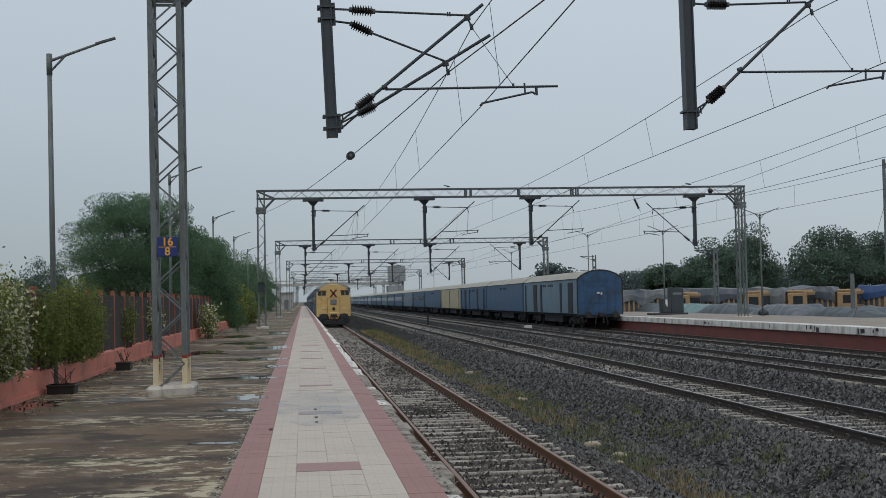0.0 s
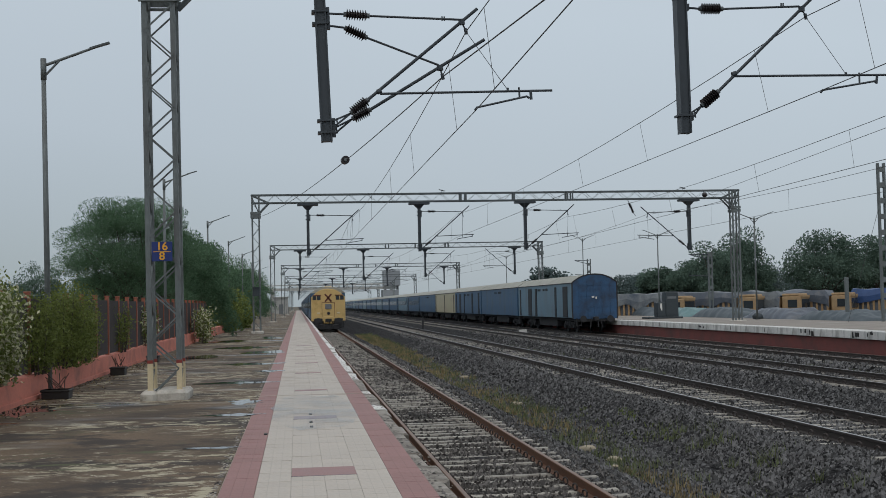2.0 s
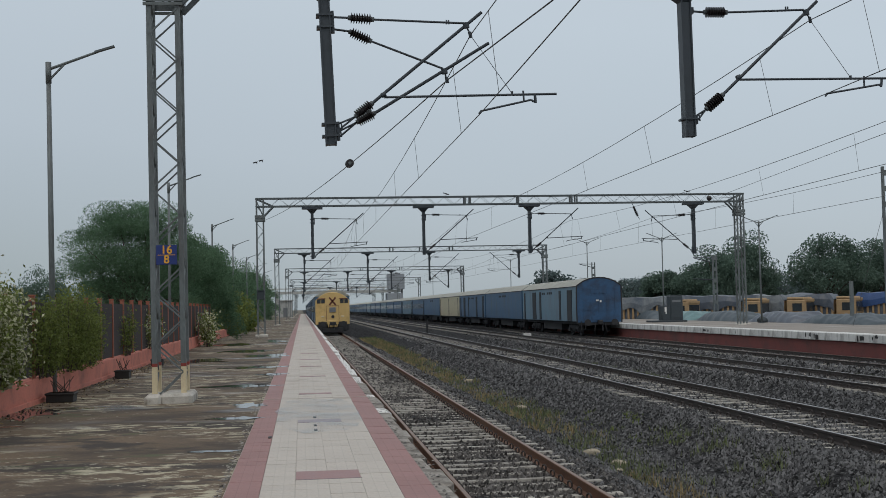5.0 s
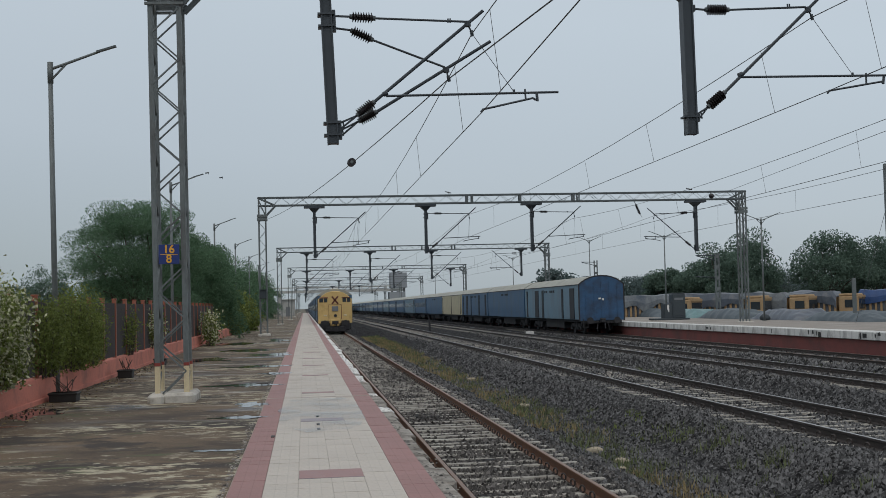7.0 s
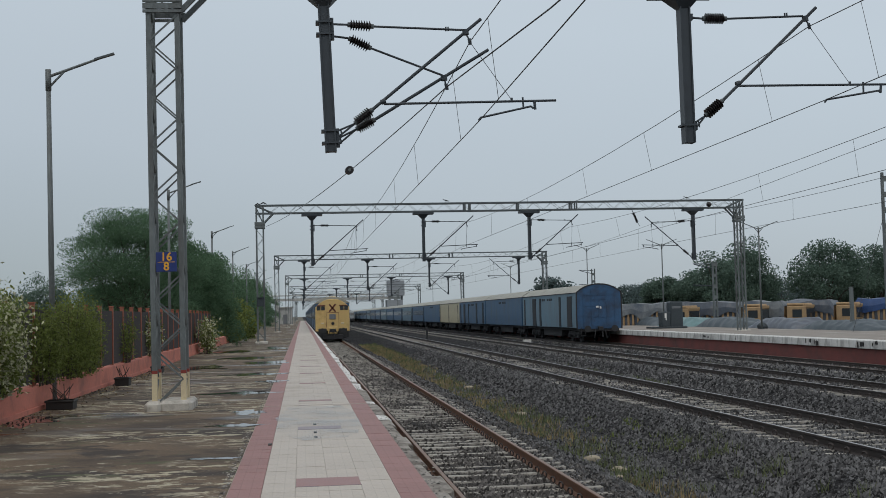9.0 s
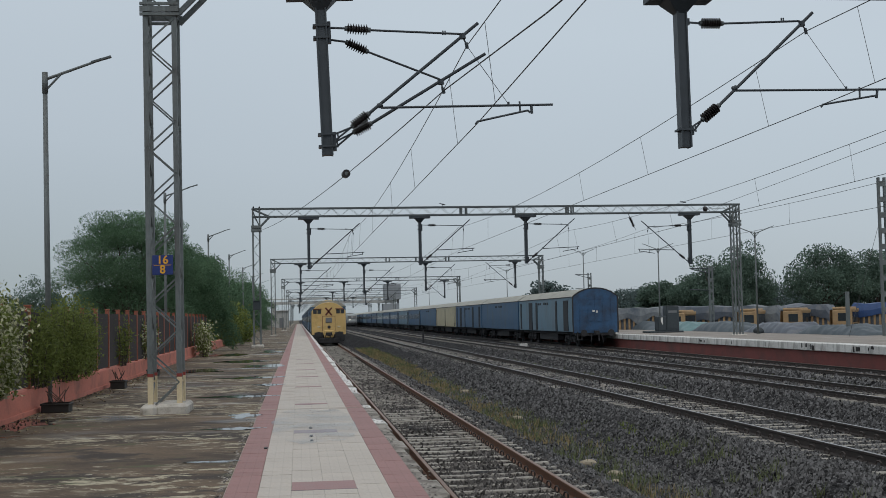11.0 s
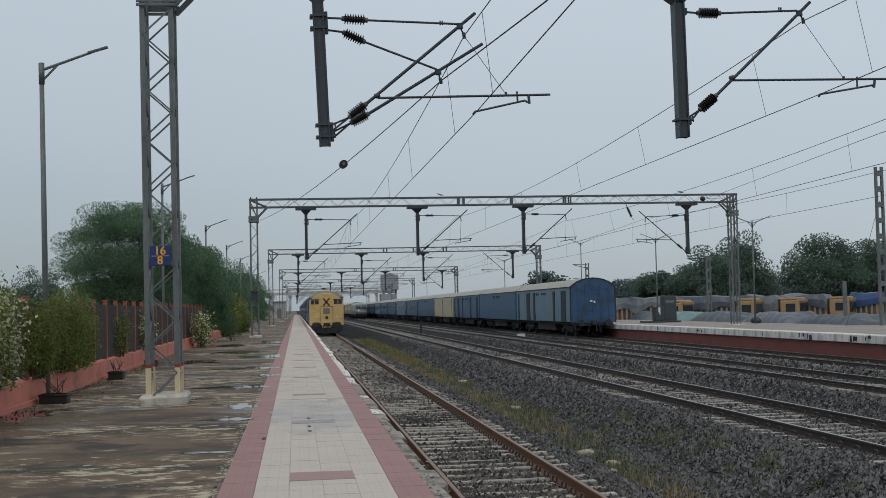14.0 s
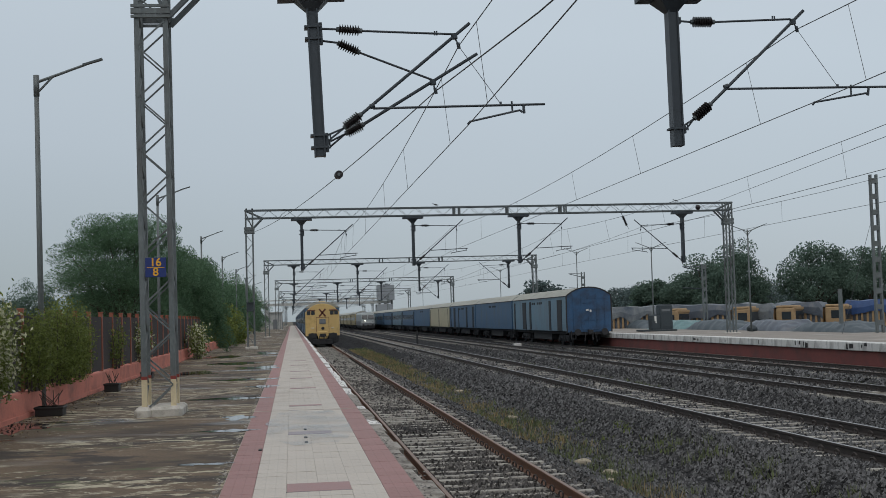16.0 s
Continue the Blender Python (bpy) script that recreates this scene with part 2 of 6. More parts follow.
def wet_concrete():
    """Brown-grey platform concrete, streaked across, with wet smooth patches and puddles."""
    m = mat("wet_concrete", (0.165, 0.118, 0.078), 0.7, var=0.4, scale=1.4, fine=30, bump=0.3, dirt=(0.066, 0.049, 0.036), dirt_amount=0.75, dirt_scale=0.7, spec=0.25)
    n, l = m.node_tree.nodes, m.node_tree.links
    b = n["Principled BSDF"]
    co = n.new("ShaderNodeTexCoord")
    mp = n.new("ShaderNodeMapping")
    mp.inputs["Scale"].default_value = (0.9, 1.4, 1)
    l.new(co.outputs["Object"], mp.inputs[0])
    st = n.new("ShaderNodeTexNoise")
    st.inputs["Scale"].default_value, st.inputs["Detail"].default_value, st.inputs["Roughness"].default_value = 1.1, 10, 0.72
    l.new(mp.outputs[0], st.inputs["Vector"])
    pale = n.new("ShaderNodeMapRange")
    pale.inputs["From Min"].default_value, pale.inputs["From Max"].default_value = 0.58, 0.63
    l.new(st.outputs["Fac"], pale.inputs["Value"])
    old = b.inputs["Base Color"].links[0].from_socket
    mx = n.new("ShaderNodeMix")
    mx.data_type = "RGBA"
    mx.inputs[7].default_value = (0.30, 0.265, 0.20, 1)
    l.new(pale.outputs[0], mx.inputs[0])
    l.new(old, mx.inputs[6])
    l.new(mx.outputs[2], b.inputs["Base Color"])
    def layer(colour, stretch, scale, lo, hi, shift, mask_scale, mask_lo, mask_hi):
        """Ragged patches of one colour, kept to broad areas."""
        mq = n.new("ShaderNodeMapping")
        mq.inputs["Scale"].default_value, mq.inputs["Location"].default_value = stretch, shift
        l.new(co.outputs["Object"], mq.inputs[0])
        tn = n.new("ShaderNodeTexNoise")
        tn.inputs["Scale"].default_value, tn.inputs["Detail"].default_value, tn.inputs["Roughness"].default_value = scale, 9, 0.68
        tn.inputs["Distortion"].default_value = 0.3
        l.new(mq.outputs[0], tn.inputs["Vector"])
        ra = n.new("ShaderNodeMapRange")
        ra.inputs["From Min"].default_value, ra.inputs["From Max"].default_value = lo, hi
        l.new(tn.outputs["Fac"], ra.inputs["Value"])
        tm = n.new("ShaderNodeTexNoise")
        tm.inputs["Scale"].default_value, tm.inputs["Detail"].default_value = mask_scale, 2
        l.new(mq.outputs[0], tm.inputs["Vector"])
        rm = n.new("ShaderNodeMapRange")
        rm.inputs["From Min"].default_value, rm.inputs["From Max"].default_value = mask_lo, mask_hi
        l.new(tm.outputs["Fac"], rm.inputs["Value"])
        mu = n.new("ShaderNodeMath")
        mu.operation = "MULTIPLY"
        l.new(ra.outputs[0], mu.inputs[0])
        l.new(rm.outputs[0], mu.inputs[1])
        my = n.new("ShaderNodeMix")
        my.data_type = "RGBA"
        l.new(mu.outputs[0], my.inputs[0])
        l.new(b.inputs["Base Color"].links[0].from_socket, my.inputs[6])
        my.inputs[7].default_value = (*colour, 1)
        l.new(my.outputs[2], b.inputs["Base Color"])

    layer((0.05, 0.04, 0.033), (0.5, 0.9, 1), 1.1, 0.5, 0.57, (2, 7, 0), 0.3, 0.40, 0.5)
    layer((0.41, 0.37, 0.27), (1.1, 1.7, 1), 2.2, 0.53, 0.57, (9, 2, 0), 0.14, 0.47, 0.54)
    layer((0.46, 0.43, 0.33), (1.2, 1.6, 1), 3.4, 0.60, 0.63, (1, 5, 0), 0.5, 0.45, 0.55)
    layer((0.09, 0.095, 0.05), (0.6, 1.4, 1), 2.0, 0.57, 0.62, (4, 4, 0), 0.25, 0.5, 0.58)
    wetn = n.new("ShaderNodeTexNoise")
    wetn.inputs["Scale"].default_value, wetn.inputs["Detail"].default_value = 0.8, 4
    mp2 = n.new("ShaderNodeMapping")
    mp2.inputs["Scale"].default_value = (0.35, 0.8, 1)
    mp2.inputs["Location"].default_value = (3.7, 1.1, 0)
    l.new(co.outputs["Object"], mp2.inputs[0])
    l.new(mp2.outputs[0], wetn.inputs["Vector"])
    wr = n.new("ShaderNodeMapRange")
    wr.inputs["From Min"].default_value, wr.inputs["From Max"].default_value = 0.56, 0.66
    wr.inputs["To Min"].default_value, wr.inputs["To Max"].default_value = 0.8, 0.22
    l.new(wetn.outputs["Fac"], wr.inputs["Value"])
    l.new(wr.outputs[0], b.inputs["Roughness"])
    return m


M["wet"] = wet_concrete()


def add_cells(m, scale, low, high):
    """Stone-sized cells of differing grey, with dark gaps and relief."""
    n, l = m.node_tree.nodes, m.node_tree.links
    b = n["Principled BSDF"]
    co = n.new("ShaderNodeTexCoord")
    vo = n.new("ShaderNodeTexVoronoi")
    vo.inputs["Scale"].default_value = scale
    l.new(co.outputs["Object"], vo.inputs["Vector"])
    sep = n.new("ShaderNodeSeparateColor")
    l.new(vo.outputs["Color"], sep.inputs[0])
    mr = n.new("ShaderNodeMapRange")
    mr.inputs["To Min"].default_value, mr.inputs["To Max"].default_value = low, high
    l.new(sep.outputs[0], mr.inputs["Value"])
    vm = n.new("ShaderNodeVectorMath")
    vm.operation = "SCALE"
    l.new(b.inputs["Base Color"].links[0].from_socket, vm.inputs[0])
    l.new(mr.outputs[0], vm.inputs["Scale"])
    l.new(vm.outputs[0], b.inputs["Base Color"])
    bp = n.new("ShaderNodeBump")
    bp.inputs["Strength"].default_value, bp.inputs["Distance"].default_value, bp.invert = 1.0, 0.06, True
    l.new(vo.outputs["Distance"], bp.inputs["Height"])
    l.new(bp.outputs[0], b.inputs["Normal"])


def add_grid(m, step, dark):
    """Fine grooves of a chequered paving tile."""
    n, l = m.node_tree.nodes, m.node_tree.links
    b = n["Principled BSDF"]
    co = n.new("ShaderNodeTexCoord")
    br = n.new("ShaderNodeTexBrick")
    br.offset, br.squash = 0.0, 1.0
    br.inputs["Scale"].default_value = 1.0
    br.inputs["Brick Width"].default_value = br.inputs["Row Height"].default_value = step
    br.inputs["Mortar Size"].default_value, br.inputs["Mortar Smooth"].default_value = 0.004, 0.3
    l.new(co.outputs["Object"], br.inputs["Vector"])
    mx = n.new("ShaderNodeMix")
    mx.data_type, mx.blend_type = "RGBA", "MULTIPLY"
    l.new(br.outputs["Fac"], mx.inputs[0])
    l.new(b.inputs["Base Color"].links[0].from_socket, mx.inputs[6])
    mx.inputs[7].default_value = (dark, dark, dark, 1)
    l.new(mx.outputs[2], b.inputs["Base Color"])
    bp = n.new("ShaderNodeBump")
    bp.inputs["Strength"].default_value, bp.inputs["Distance"].default_value, bp.invert = 0.5, 0.003, True
    l.new(br.outputs["Fac"], bp.inputs["Height"])
    l.new(bp.outputs[0], b.inputs["Normal"])


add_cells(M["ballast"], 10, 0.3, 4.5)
add_grid(M["white_tile"], 0.1, 0.9)
add_grid(M["red_tile"], 0.1, 0.82)
M["far_concrete"] = mat("far_concrete", (0.25, 0.22, 0.19), 0.75, var=0.25, scale=0.7, fine=12, bump=0.2, dirt=(0.40, 0.38, 0.35), dirt_amount=0.35, dirt_scale=0.35)
M["edge_paint"] = mat("edge_paint", (0.66, 0.655, 0.63), 0.75, var=0.15, scale=2, fine=20, dirt=(0.14, 0.135, 0.13), dirt_amount=0.5, dirt_scale=1.1, stretch=(1, 1.2, 0.6), objrand=0.12)
# stair tower grey with the bluish distance haze mixed into the colour
M["tower_haze_grey"] = mat("tower_haze_grey", (0.27, 0.29, 0.31), 0.8, var=0.15)
M["tarp_pale"] = mat("tarp_pale", (0.17, 0.185, 0.195), 0.6, var=0.3, scale=1.2, fine=10, bump=0.4, dirt=(0.06, 0.08, 0.11), dirt_amount=0.6, dirt_scale=0.7)
M["grout"] = mat("grout", (0.42, 0.37, 0.32), 0.9)


def water_film():
    """A see-through sheet of rain water that mirrors the sky a little."""
    m = bpy.data.materials.new("water_film")
    m.use_nodes = True
    n, l = m.node_tree.nodes, m.node_tree.links
    n.clear()
    out, clear, gloss, mix = n.new("ShaderNodeOutputMaterial"), n.new("ShaderNodeBsdfTransparent"), n.new("ShaderNodeBsdfGlossy"), n.new("ShaderNodeMixShader")
    gloss.inputs["Roughness"].default_value = 0.22
    co, no, mr = n.new("ShaderNodeTexCoord"), n.new("ShaderNodeTexNoise"), n.new("ShaderNodeMapRange")
    no.inputs["Scale"].default_value, no.inputs["Detail"].default_value = 1.1, 5
    mr.inputs["From Min"].default_value, mr.inputs["From Max"].default_value = 0.4, 0.62
    mr.inputs["To Min"].default_value, mr.inputs["To Max"].default_value = 0.05, 0.45
    l.new(co.outputs["Object"], no.inputs["Vector"])
    l.new(no.outputs["Fac"], mr.inputs["Value"])
    l.new(mr.outputs[0], mix.inputs[0])
    l.new(clear.outputs[0], mix.inputs[1])
    l.new(gloss.outputs[0], mix.inputs[2])
    l.new(mix.outputs[0], out.inputs["Surface"])
    return m


M["film"] = water_film()
M["water"] = mat("puddle", (0.05, 0.048, 0.045), 0.05, var=0.1, bump=0, rough_var=0.03)


# ---------------------------------------------------------------- mesh helpers
def mesh_of(bm, name, *mats, smooth=False):
    me = bpy.data.meshes.new(name)
    bm.normal_update()
    bm.to_mesh(me)
    bm.free()
    for m in mats:
        me.materials.append(M[m])
    if smooth:
        for p in me.polygons:
            p.use_smooth = True
    return me


def part(name, bm, material, parent=None, label="", smooth=False):
    mats = (material,) if isinstance(material, str) else material
    ob = new(name, mesh_of(bm, name, *mats, smooth=smooth))
    if parent:
        ob.parent = parent
    if label:
        ob["label"] = label
    return ob


def thing(name, label, category, group="", kind="", at=None):
    ob = new(name)
    ob.empty_display_size = 0.2
    if at is not None:
        ob.matrix_world = at
    return tagged(ob, label, category, group, kind)


def box(bm, x0, x1, y0, y1, z0, z1, bevel=0.0, mi=0):
    r = bmesh.ops.create_cube(bm, size=1, matrix=Matrix.Translation(((x0 + x1) / 2, (y0 + y1) / 2, (z0 + z1) / 2)) @ Matrix.Diagonal((x1 - x0, y1 - y0, z1 - z0, 1)))
    faces = {f for v in r["verts"] for f in v.link_faces}
    for f in faces:
        f.material_index = mi
    if bevel:
        edges = list({e for v in r["verts"] for e in v.link_edges})
        out = bmesh.ops.bevel(bm, geom=edges, offset=bevel, segments=1, affect="EDGES", material=-1)
        for f in out["faces"]:
            f.material_index = mi
    return bm


def boxes(*items, bevel=0.0):
    bm = bmesh.new()
    for it in items:
        box(bm, *it[:6], bevel=bevel, mi=it[6] if len(it) > 6 else 0)
    return bm


def bar(bm, a, b, r, r2=None, sides=6, mi=0):
    """A rod from a to b."""
    a, b = Vector(a), Vector(b)
    d = b - a
    if d.length < 1e-6:
        return bm
    m = Matrix.Translation((a + b) / 2) @ d.to_track_quat("Z", "Y").to_matrix().to_4x4()
    out = bmesh.ops.create_cone(bm, cap_ends=True, segments=sides, radius1=r, radius2=r if r2 is None else r2, depth=d.length, matrix=m)
    for f in {f for v in out["verts"] for f in v.link_faces}:
        f.material_index = mi
    return bm


def bars(items, r, sides=6):
    bm = bmesh.new()
    for a, b in items:
        bar(bm, a, b, r, sides=sides)
    return bm


def angle_bar(bm, a, b, w, t=None):
    """A flat-sided rolled section from a to b."""
    a, b = Vector(a), Vector(b)
    d = b - a
    m = Matrix.Translation((a + b) / 2) @ d.to_track_quat("Z", "Y").to_matrix().to_4x4() @ Matrix.Diagonal((w, t or w, d.length, 1))
    bmesh.ops.create_cube(bm, size=1, matrix=m)
    return bm


def extrude_profile(pts, y0, y1, mis=None):
    """A closed x-z outline drawn along y; mis gives each side its material."""
    bm = bmesh.new()
    a = [bm.verts.new((x, y0, z)) for x, z in pts]
    b = [bm.verts.new((x, y1, z)) for x, z in pts]
    k = len(pts)
    for i in range(k):
        f = bm.faces.new((a[i], b[i], b[(i + 1) % k], a[(i + 1) % k]))
        if mis:
            f.material_index = mis[i]
    bm.faces.new(a)
    bm.faces.new(b[::-1])
    bmesh.ops.recalc_face_normals(bm, faces=bm.faces)
    return bm


def from_arrays(name, verts, faces, *mats, mi=None):
    me = bpy.data.meshes.new(name)
    me.from_pydata(np.asarray(verts).tolist(), [], np.asarray(faces).tolist())
    for m in mats:
        me.materials.append(M[m])
    if mi is not None:
        me.polygons.foreach_set("material_index", np.asarray(mi, dtype=np.int32))
    me.update()
    return me


def wire_tube(name, pts, r, parent=None, material="wire", sides=5):
    bm = bmesh.new()
    rings = []
    for i, p in enumerate(pts):
        p = Vector(p)
        d = Vector(pts[min(i + 1, len(pts) - 1)]) - Vector(pts[max(i - 1, 0)])
        q = d.to_track_quat("Z", "Y")
        rings.append([bm.verts.new(p + q @ Vector((r * math.cos(6.2832 * k / sides), r * math.sin(6.2832 * k / sides), 0))) for k in range(sides)])
    for a, b in zip(rings, rings[1:]):
        for k in range(sides):
            bm.faces.new((a[k], a[(k + 1) % sides], b[(k + 1) % sides], b[k]))
    bm.faces.new(rings[0][::-1])
    bm.faces.new(rings[-1])
    return part(name, bm, material, parent, smooth=True)


# ---------------------------------------------------------------- ground
PLAT = 0.84          # platform top above the rail tops of its track
FAR_PLAT = 0.92
# left rail and rail-top height of the four tracks, left to right
TRACKS = [(2.067, 0.0), (8.65, 0.22), (15.3, 0.06), (20.26, 0.06)]
GAUGE = 1.743


def ground_height(x, y):
    """The ballast beds with the low, weedy ground between them."""
    z = -0.42
    for left, top in TRACKS:
        c = left + GAUGE / 2
        d = abs(x - c)
        z = max(z, min(top - 0.2, top - 0.2 - (d - 1.75) * 0.38))
    return z


def ground():
    xs = sorted({-2500, -900, -300, -100, -40, -8, 1.25, *np.arange(1.4, 23.2, 0.3).round(2).tolist(), 30, 60, 120, 320, 900, 2500})
    ys = sorted({-900, -300, -60, *np.arange(-20, 64, 1.0).tolist(), *range(64, 200, 8), *range(200, 700, 50), 900, 1600, 4200})
    verts, faces, mi = [], [], []
    for y in ys:
        for x in xs:
            inside = 1.25 < x < 23.3
            wob = 0.035 * noise.noise((x * 1.3, y * 1.3, 0)) + 0.03 * noise.noise((x * 0.4, y * 0.3, 4)) if inside else 0
            verts.append((x, y, (ground_height(x, y) + wob) if inside else -0.42))
    k = len(xs)
    for j in range(len(ys) - 1):
        for i in range(k - 1):
            faces.append((j * k + i, j * k + i + 1, (j + 1) * k + i + 1, (j + 1) * k + i))
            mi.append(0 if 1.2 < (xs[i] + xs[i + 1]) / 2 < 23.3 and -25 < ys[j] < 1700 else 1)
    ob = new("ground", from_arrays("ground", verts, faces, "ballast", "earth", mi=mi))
    return tagged(ob, "dark grey ballast beds with painted gap shade, and bare brown earth", "ground", kind="structure")


ground()


def scatter_stones(name, count, area, size, material, seed, label):
    """Broken stones lying on the ballast, as one mesh."""
    rng = np.random.default_rng(seed)
    x0, x1, y0, y1 = area
    cx = rng.uniform(x0, x1, count)
    u = rng.uniform(0, 1, count)
    cy = 1 / ((1 - u) / y0 + u / y1)          # denser close by
    keep = np.ones(count, bool)
    if name == "ballast_stones":
        for left, top in TRACKS:
            for rail in (left, left + GAUGE):
                keep &= np.abs(cx - rail) > 0.10
    cx, cy = cx[keep], cy[keep]
    n = len(cx)
    cz = np.array([ground_height(a, b) + 0.035 * noise.noise((a * 1.3, b * 1.3, 0)) + 0.03 * noise.noise((a * 0.4, b * 0.3, 4)) for a, b in zip(cx, cy)])
    bed = np.zeros(n)
    for left, top in TRACKS:
        off = np.abs(cx - left - GAUGE / 2)
        bed = np.where(off < 0.8, 0.003 if left < 3 else 0.006, np.where(off < 1.5, 0.0 if left < 3 else -0.014, bed))
    s = size * rng.uniform(0.6, 1.35, n) * np.clip(cy / 30, 1, 1.45)
    wedge = np.array([[-0.95, -0.8, -1], [0.95, -0.8, -1], [0.95, 0.8, -1], [-0.95, 0.8, -1], [-0.5, 0, 0.95], [0.5, 0, 0.95]], float)
    v = wedge[None] * rng.uniform(0.55, 1.05, (n, 6, 3)) + rng.uniform(-0.3, 0.3, (n, 6, 3))
    a = rng.uniform(0, 6.28, n)
    b = rng.uniform(-0.6, 0.6, n)
    ca, sa, cb, sb = np.cos(a), np.sin(a), np.cos(b), np.sin(b)
    x = v[..., 0] * cb[:, None] - v[..., 2] * sb[:, None]
    z = v[..., 0] * sb[:, None] + v[..., 2] * cb[:, None]
    X = x * ca[:, None] - v[..., 1] * sa[:, None]
    Y = x * sa[:, None] + v[..., 1] * ca[:, None]
    P = np.stack([X, Y, z], -1) * (s / 2)[:, None, None] + np.stack([cx, cy, cz + s * rng.uniform(-0.15, 0.4, n) - bed], -1)[:, None]
    tris = np.array([[0, 1, 5], [0, 5, 4], [1, 2, 5], [2, 3, 4], [2, 4, 5], [3, 0, 4]])
    F = (tris[None] + (np.arange(n) * 6)[:, None, None]).reshape(-1, 3)
    ob = new(name, from_arrays(name, P.reshape(-1, 3), F, material))
    return tagged(ob, label, "ballast", kind="stuff")


scatter_stones("ballast_stones", 78000, (4.0, 8.4, 10, 80), 0.057, "stone", 1, "loose dark grey broken stone ballast between tracks")
scatter_stones("ballast_stones", 46000, (1.35, 4.6, 8.5, 116), 0.062, "dusty_stone", 2, "dusty brown-grey ballast around the nearest track")
scatter_stones("ballast_stones", 64000, (7.6, 15, 17, 100), 0.064, "stone", 3, "loose dark grey broken stone ballast around the raised track")
scatter_stones("ballast_stones", 28000, (14.5, 22.6, 34, 110), 0.076, "stone", 4, "loose grey ballast around the far tracks")


# ---------------------------------------------------------------- tracks
def sleeper_mesh():
    bm = extrude_profile([(-0.125, -0.12), (0.125, -0.12), (0.085, 0.03), (-0.085, 0.03)], -1.36, 1.36)
    # lower waist in the middle third
    bmesh.ops.bisect_plane(bm, geom=bm.verts[:] + bm.edges[:] + bm.faces[:], plane_co=(0, 0.45, 0), plane_no=(0, 1, 0))
    bmesh.ops.bisect_plane(bm, geom=bm.verts[:] + bm.edges[:] + bm.faces[:], plane_co=(0, -0.45, 0), plane_no=(0, 1, 0))
    for v in bm.verts:
        if abs(v.co.y) < 0.5 and v.co.z > 0:
            v.co.z -= 0.025
    bmesh.ops.rotate(bm, verts=bm.verts, cent=(0, 0, 0), matrix=Matrix.Rotation(radians(90), 3, "Z"))
    return mesh_of(bm, "sleeper", "sleeper")


SLEEPER = sleeper_mesh()
RAIL_SHAPE = [(-0.075, -0.172), (0.075, -0.172), (0.075, -0.160), (0.012, -0.140), (0.010, -0.05), (0.034, -0.035), (0.034, -0.004), (0.026, 0.0), (-0.026, 0.0), (-0.034, -0.004), (-0.034, -0.035), (-0.010, -0.05), (-0.012, -0.140), (-0.075, -0.160)]


def clip_ring(r=0.014, sides=4, steps=7):
    """One bent spring clip as arrays: a small upright ring of round rod."""
    q = np.linspace(0, 2 * math.pi, steps + 1)[:-1]
    V, F = [], []
    for a in q:
        out = np.array([0.35 * math.cos(a), math.cos(a), math.sin(a)])
        for k in range(sides):
            b = 2 * math.pi * k / sides
            V.append(np.array([0.02, 0.055, 0.05]) * np.array([math.cos(a), math.cos(a), math.sin(a)]) + out * r * math.cos(b) + np.array([r * math.sin(b), 0, 0]))
    for i in range(steps):
        for k in range(sides):
            j, m = (i + 1) % steps, (k + 1) % sides
            F.append((i * sides + k, i * sides + m, j * sides + m, j * sides + k))
    return np.array(V), np.array(F)


CLIP_V, CLIP_F = clip_ring()


def track(left, top, y0, near_end, far_end, rail_mat, top_mat, label, seed):
    rng = random.Random(seed)
    t = thing("railway_track", label, "railway track", "parallel railway tracks", at=pose(left + GAUGE / 2, 0, top))
    for side in (-1, 1):
        mis = [0] * len(RAIL_SHAPE)
        mis[7] = 1
        bm = extrude_profile([(x + side * GAUGE / 2, z) for x, z in RAIL_SHAPE], -20, 900, mis)
        part("rail", bm, (rail_mat, top_mat), t)
    y, far, clips = y0 - 0.6 * int((y0 + 19) / 0.6), bmesh.new(), []
    while y < far_end:
        dy, dz, rz = rng.uniform(-0.02, 0.02), rng.uniform(-0.012, 0.006), rng.uniform(-0.6, 0.6)
        if y0 < y < near_end:
            ob = new("sleeper", SLEEPER)
            ob.parent = t
            ob.matrix_basis = pose(rng.uniform(-0.02, 0.02), y + dy, -0.178 + dz, 0, 0, rz)
            for side in (-1, 1):
                for k in (-0.105, 0.105):
                    xx, out = side * GAUGE / 2 + k, math.copysign(1, k)
                    clips.append(CLIP_V * np.array([out, 1, 1]) + np.array([xx, y + dy, -0.115]))
        else:
            box(far, -1.36, 1.36, y - 0.055, y + 0.055, -0.3, -0.16)
        y += 0.6
    cf = (CLIP_F[None] + (np.arange(len(clips)) * len(CLIP_V))[:, None, None]).reshape(-1, 4)
    run = new("clip_run", from_arrays("clip_run", np.concatenate(clips), cf, "dark_rail"))
    run.parent = t
    tagged(run, "dark steel spring clips holding the rails", kind="stuff")
    tagged(part("sleeper_run", far, "sleeper", t), kind="stuff")
    return t


track(*TRACKS[0], 7.4, 80, 240, "rust", "brown_top", "rusty railway track on concrete sleepers beside the platform", 1)
track(*TRACKS[1], 12.0, 72, 300, "dark_rail", "shine", "raised main railway track with polished rail tops on concrete sleepers", 2)
track(*TRACKS[2], 25.0, 80, 300, "dark_rail", "shine", "polished railway track on concrete sleepers", 3)
track(*TRACKS[3], 36.0, 86, 120, "dark_rail", "brown_top", "railway track along the far platform under the blue train", 4)


# ---------------------------------------------------------------- near platform
EDGE = 1.315
PLAT_END = 420


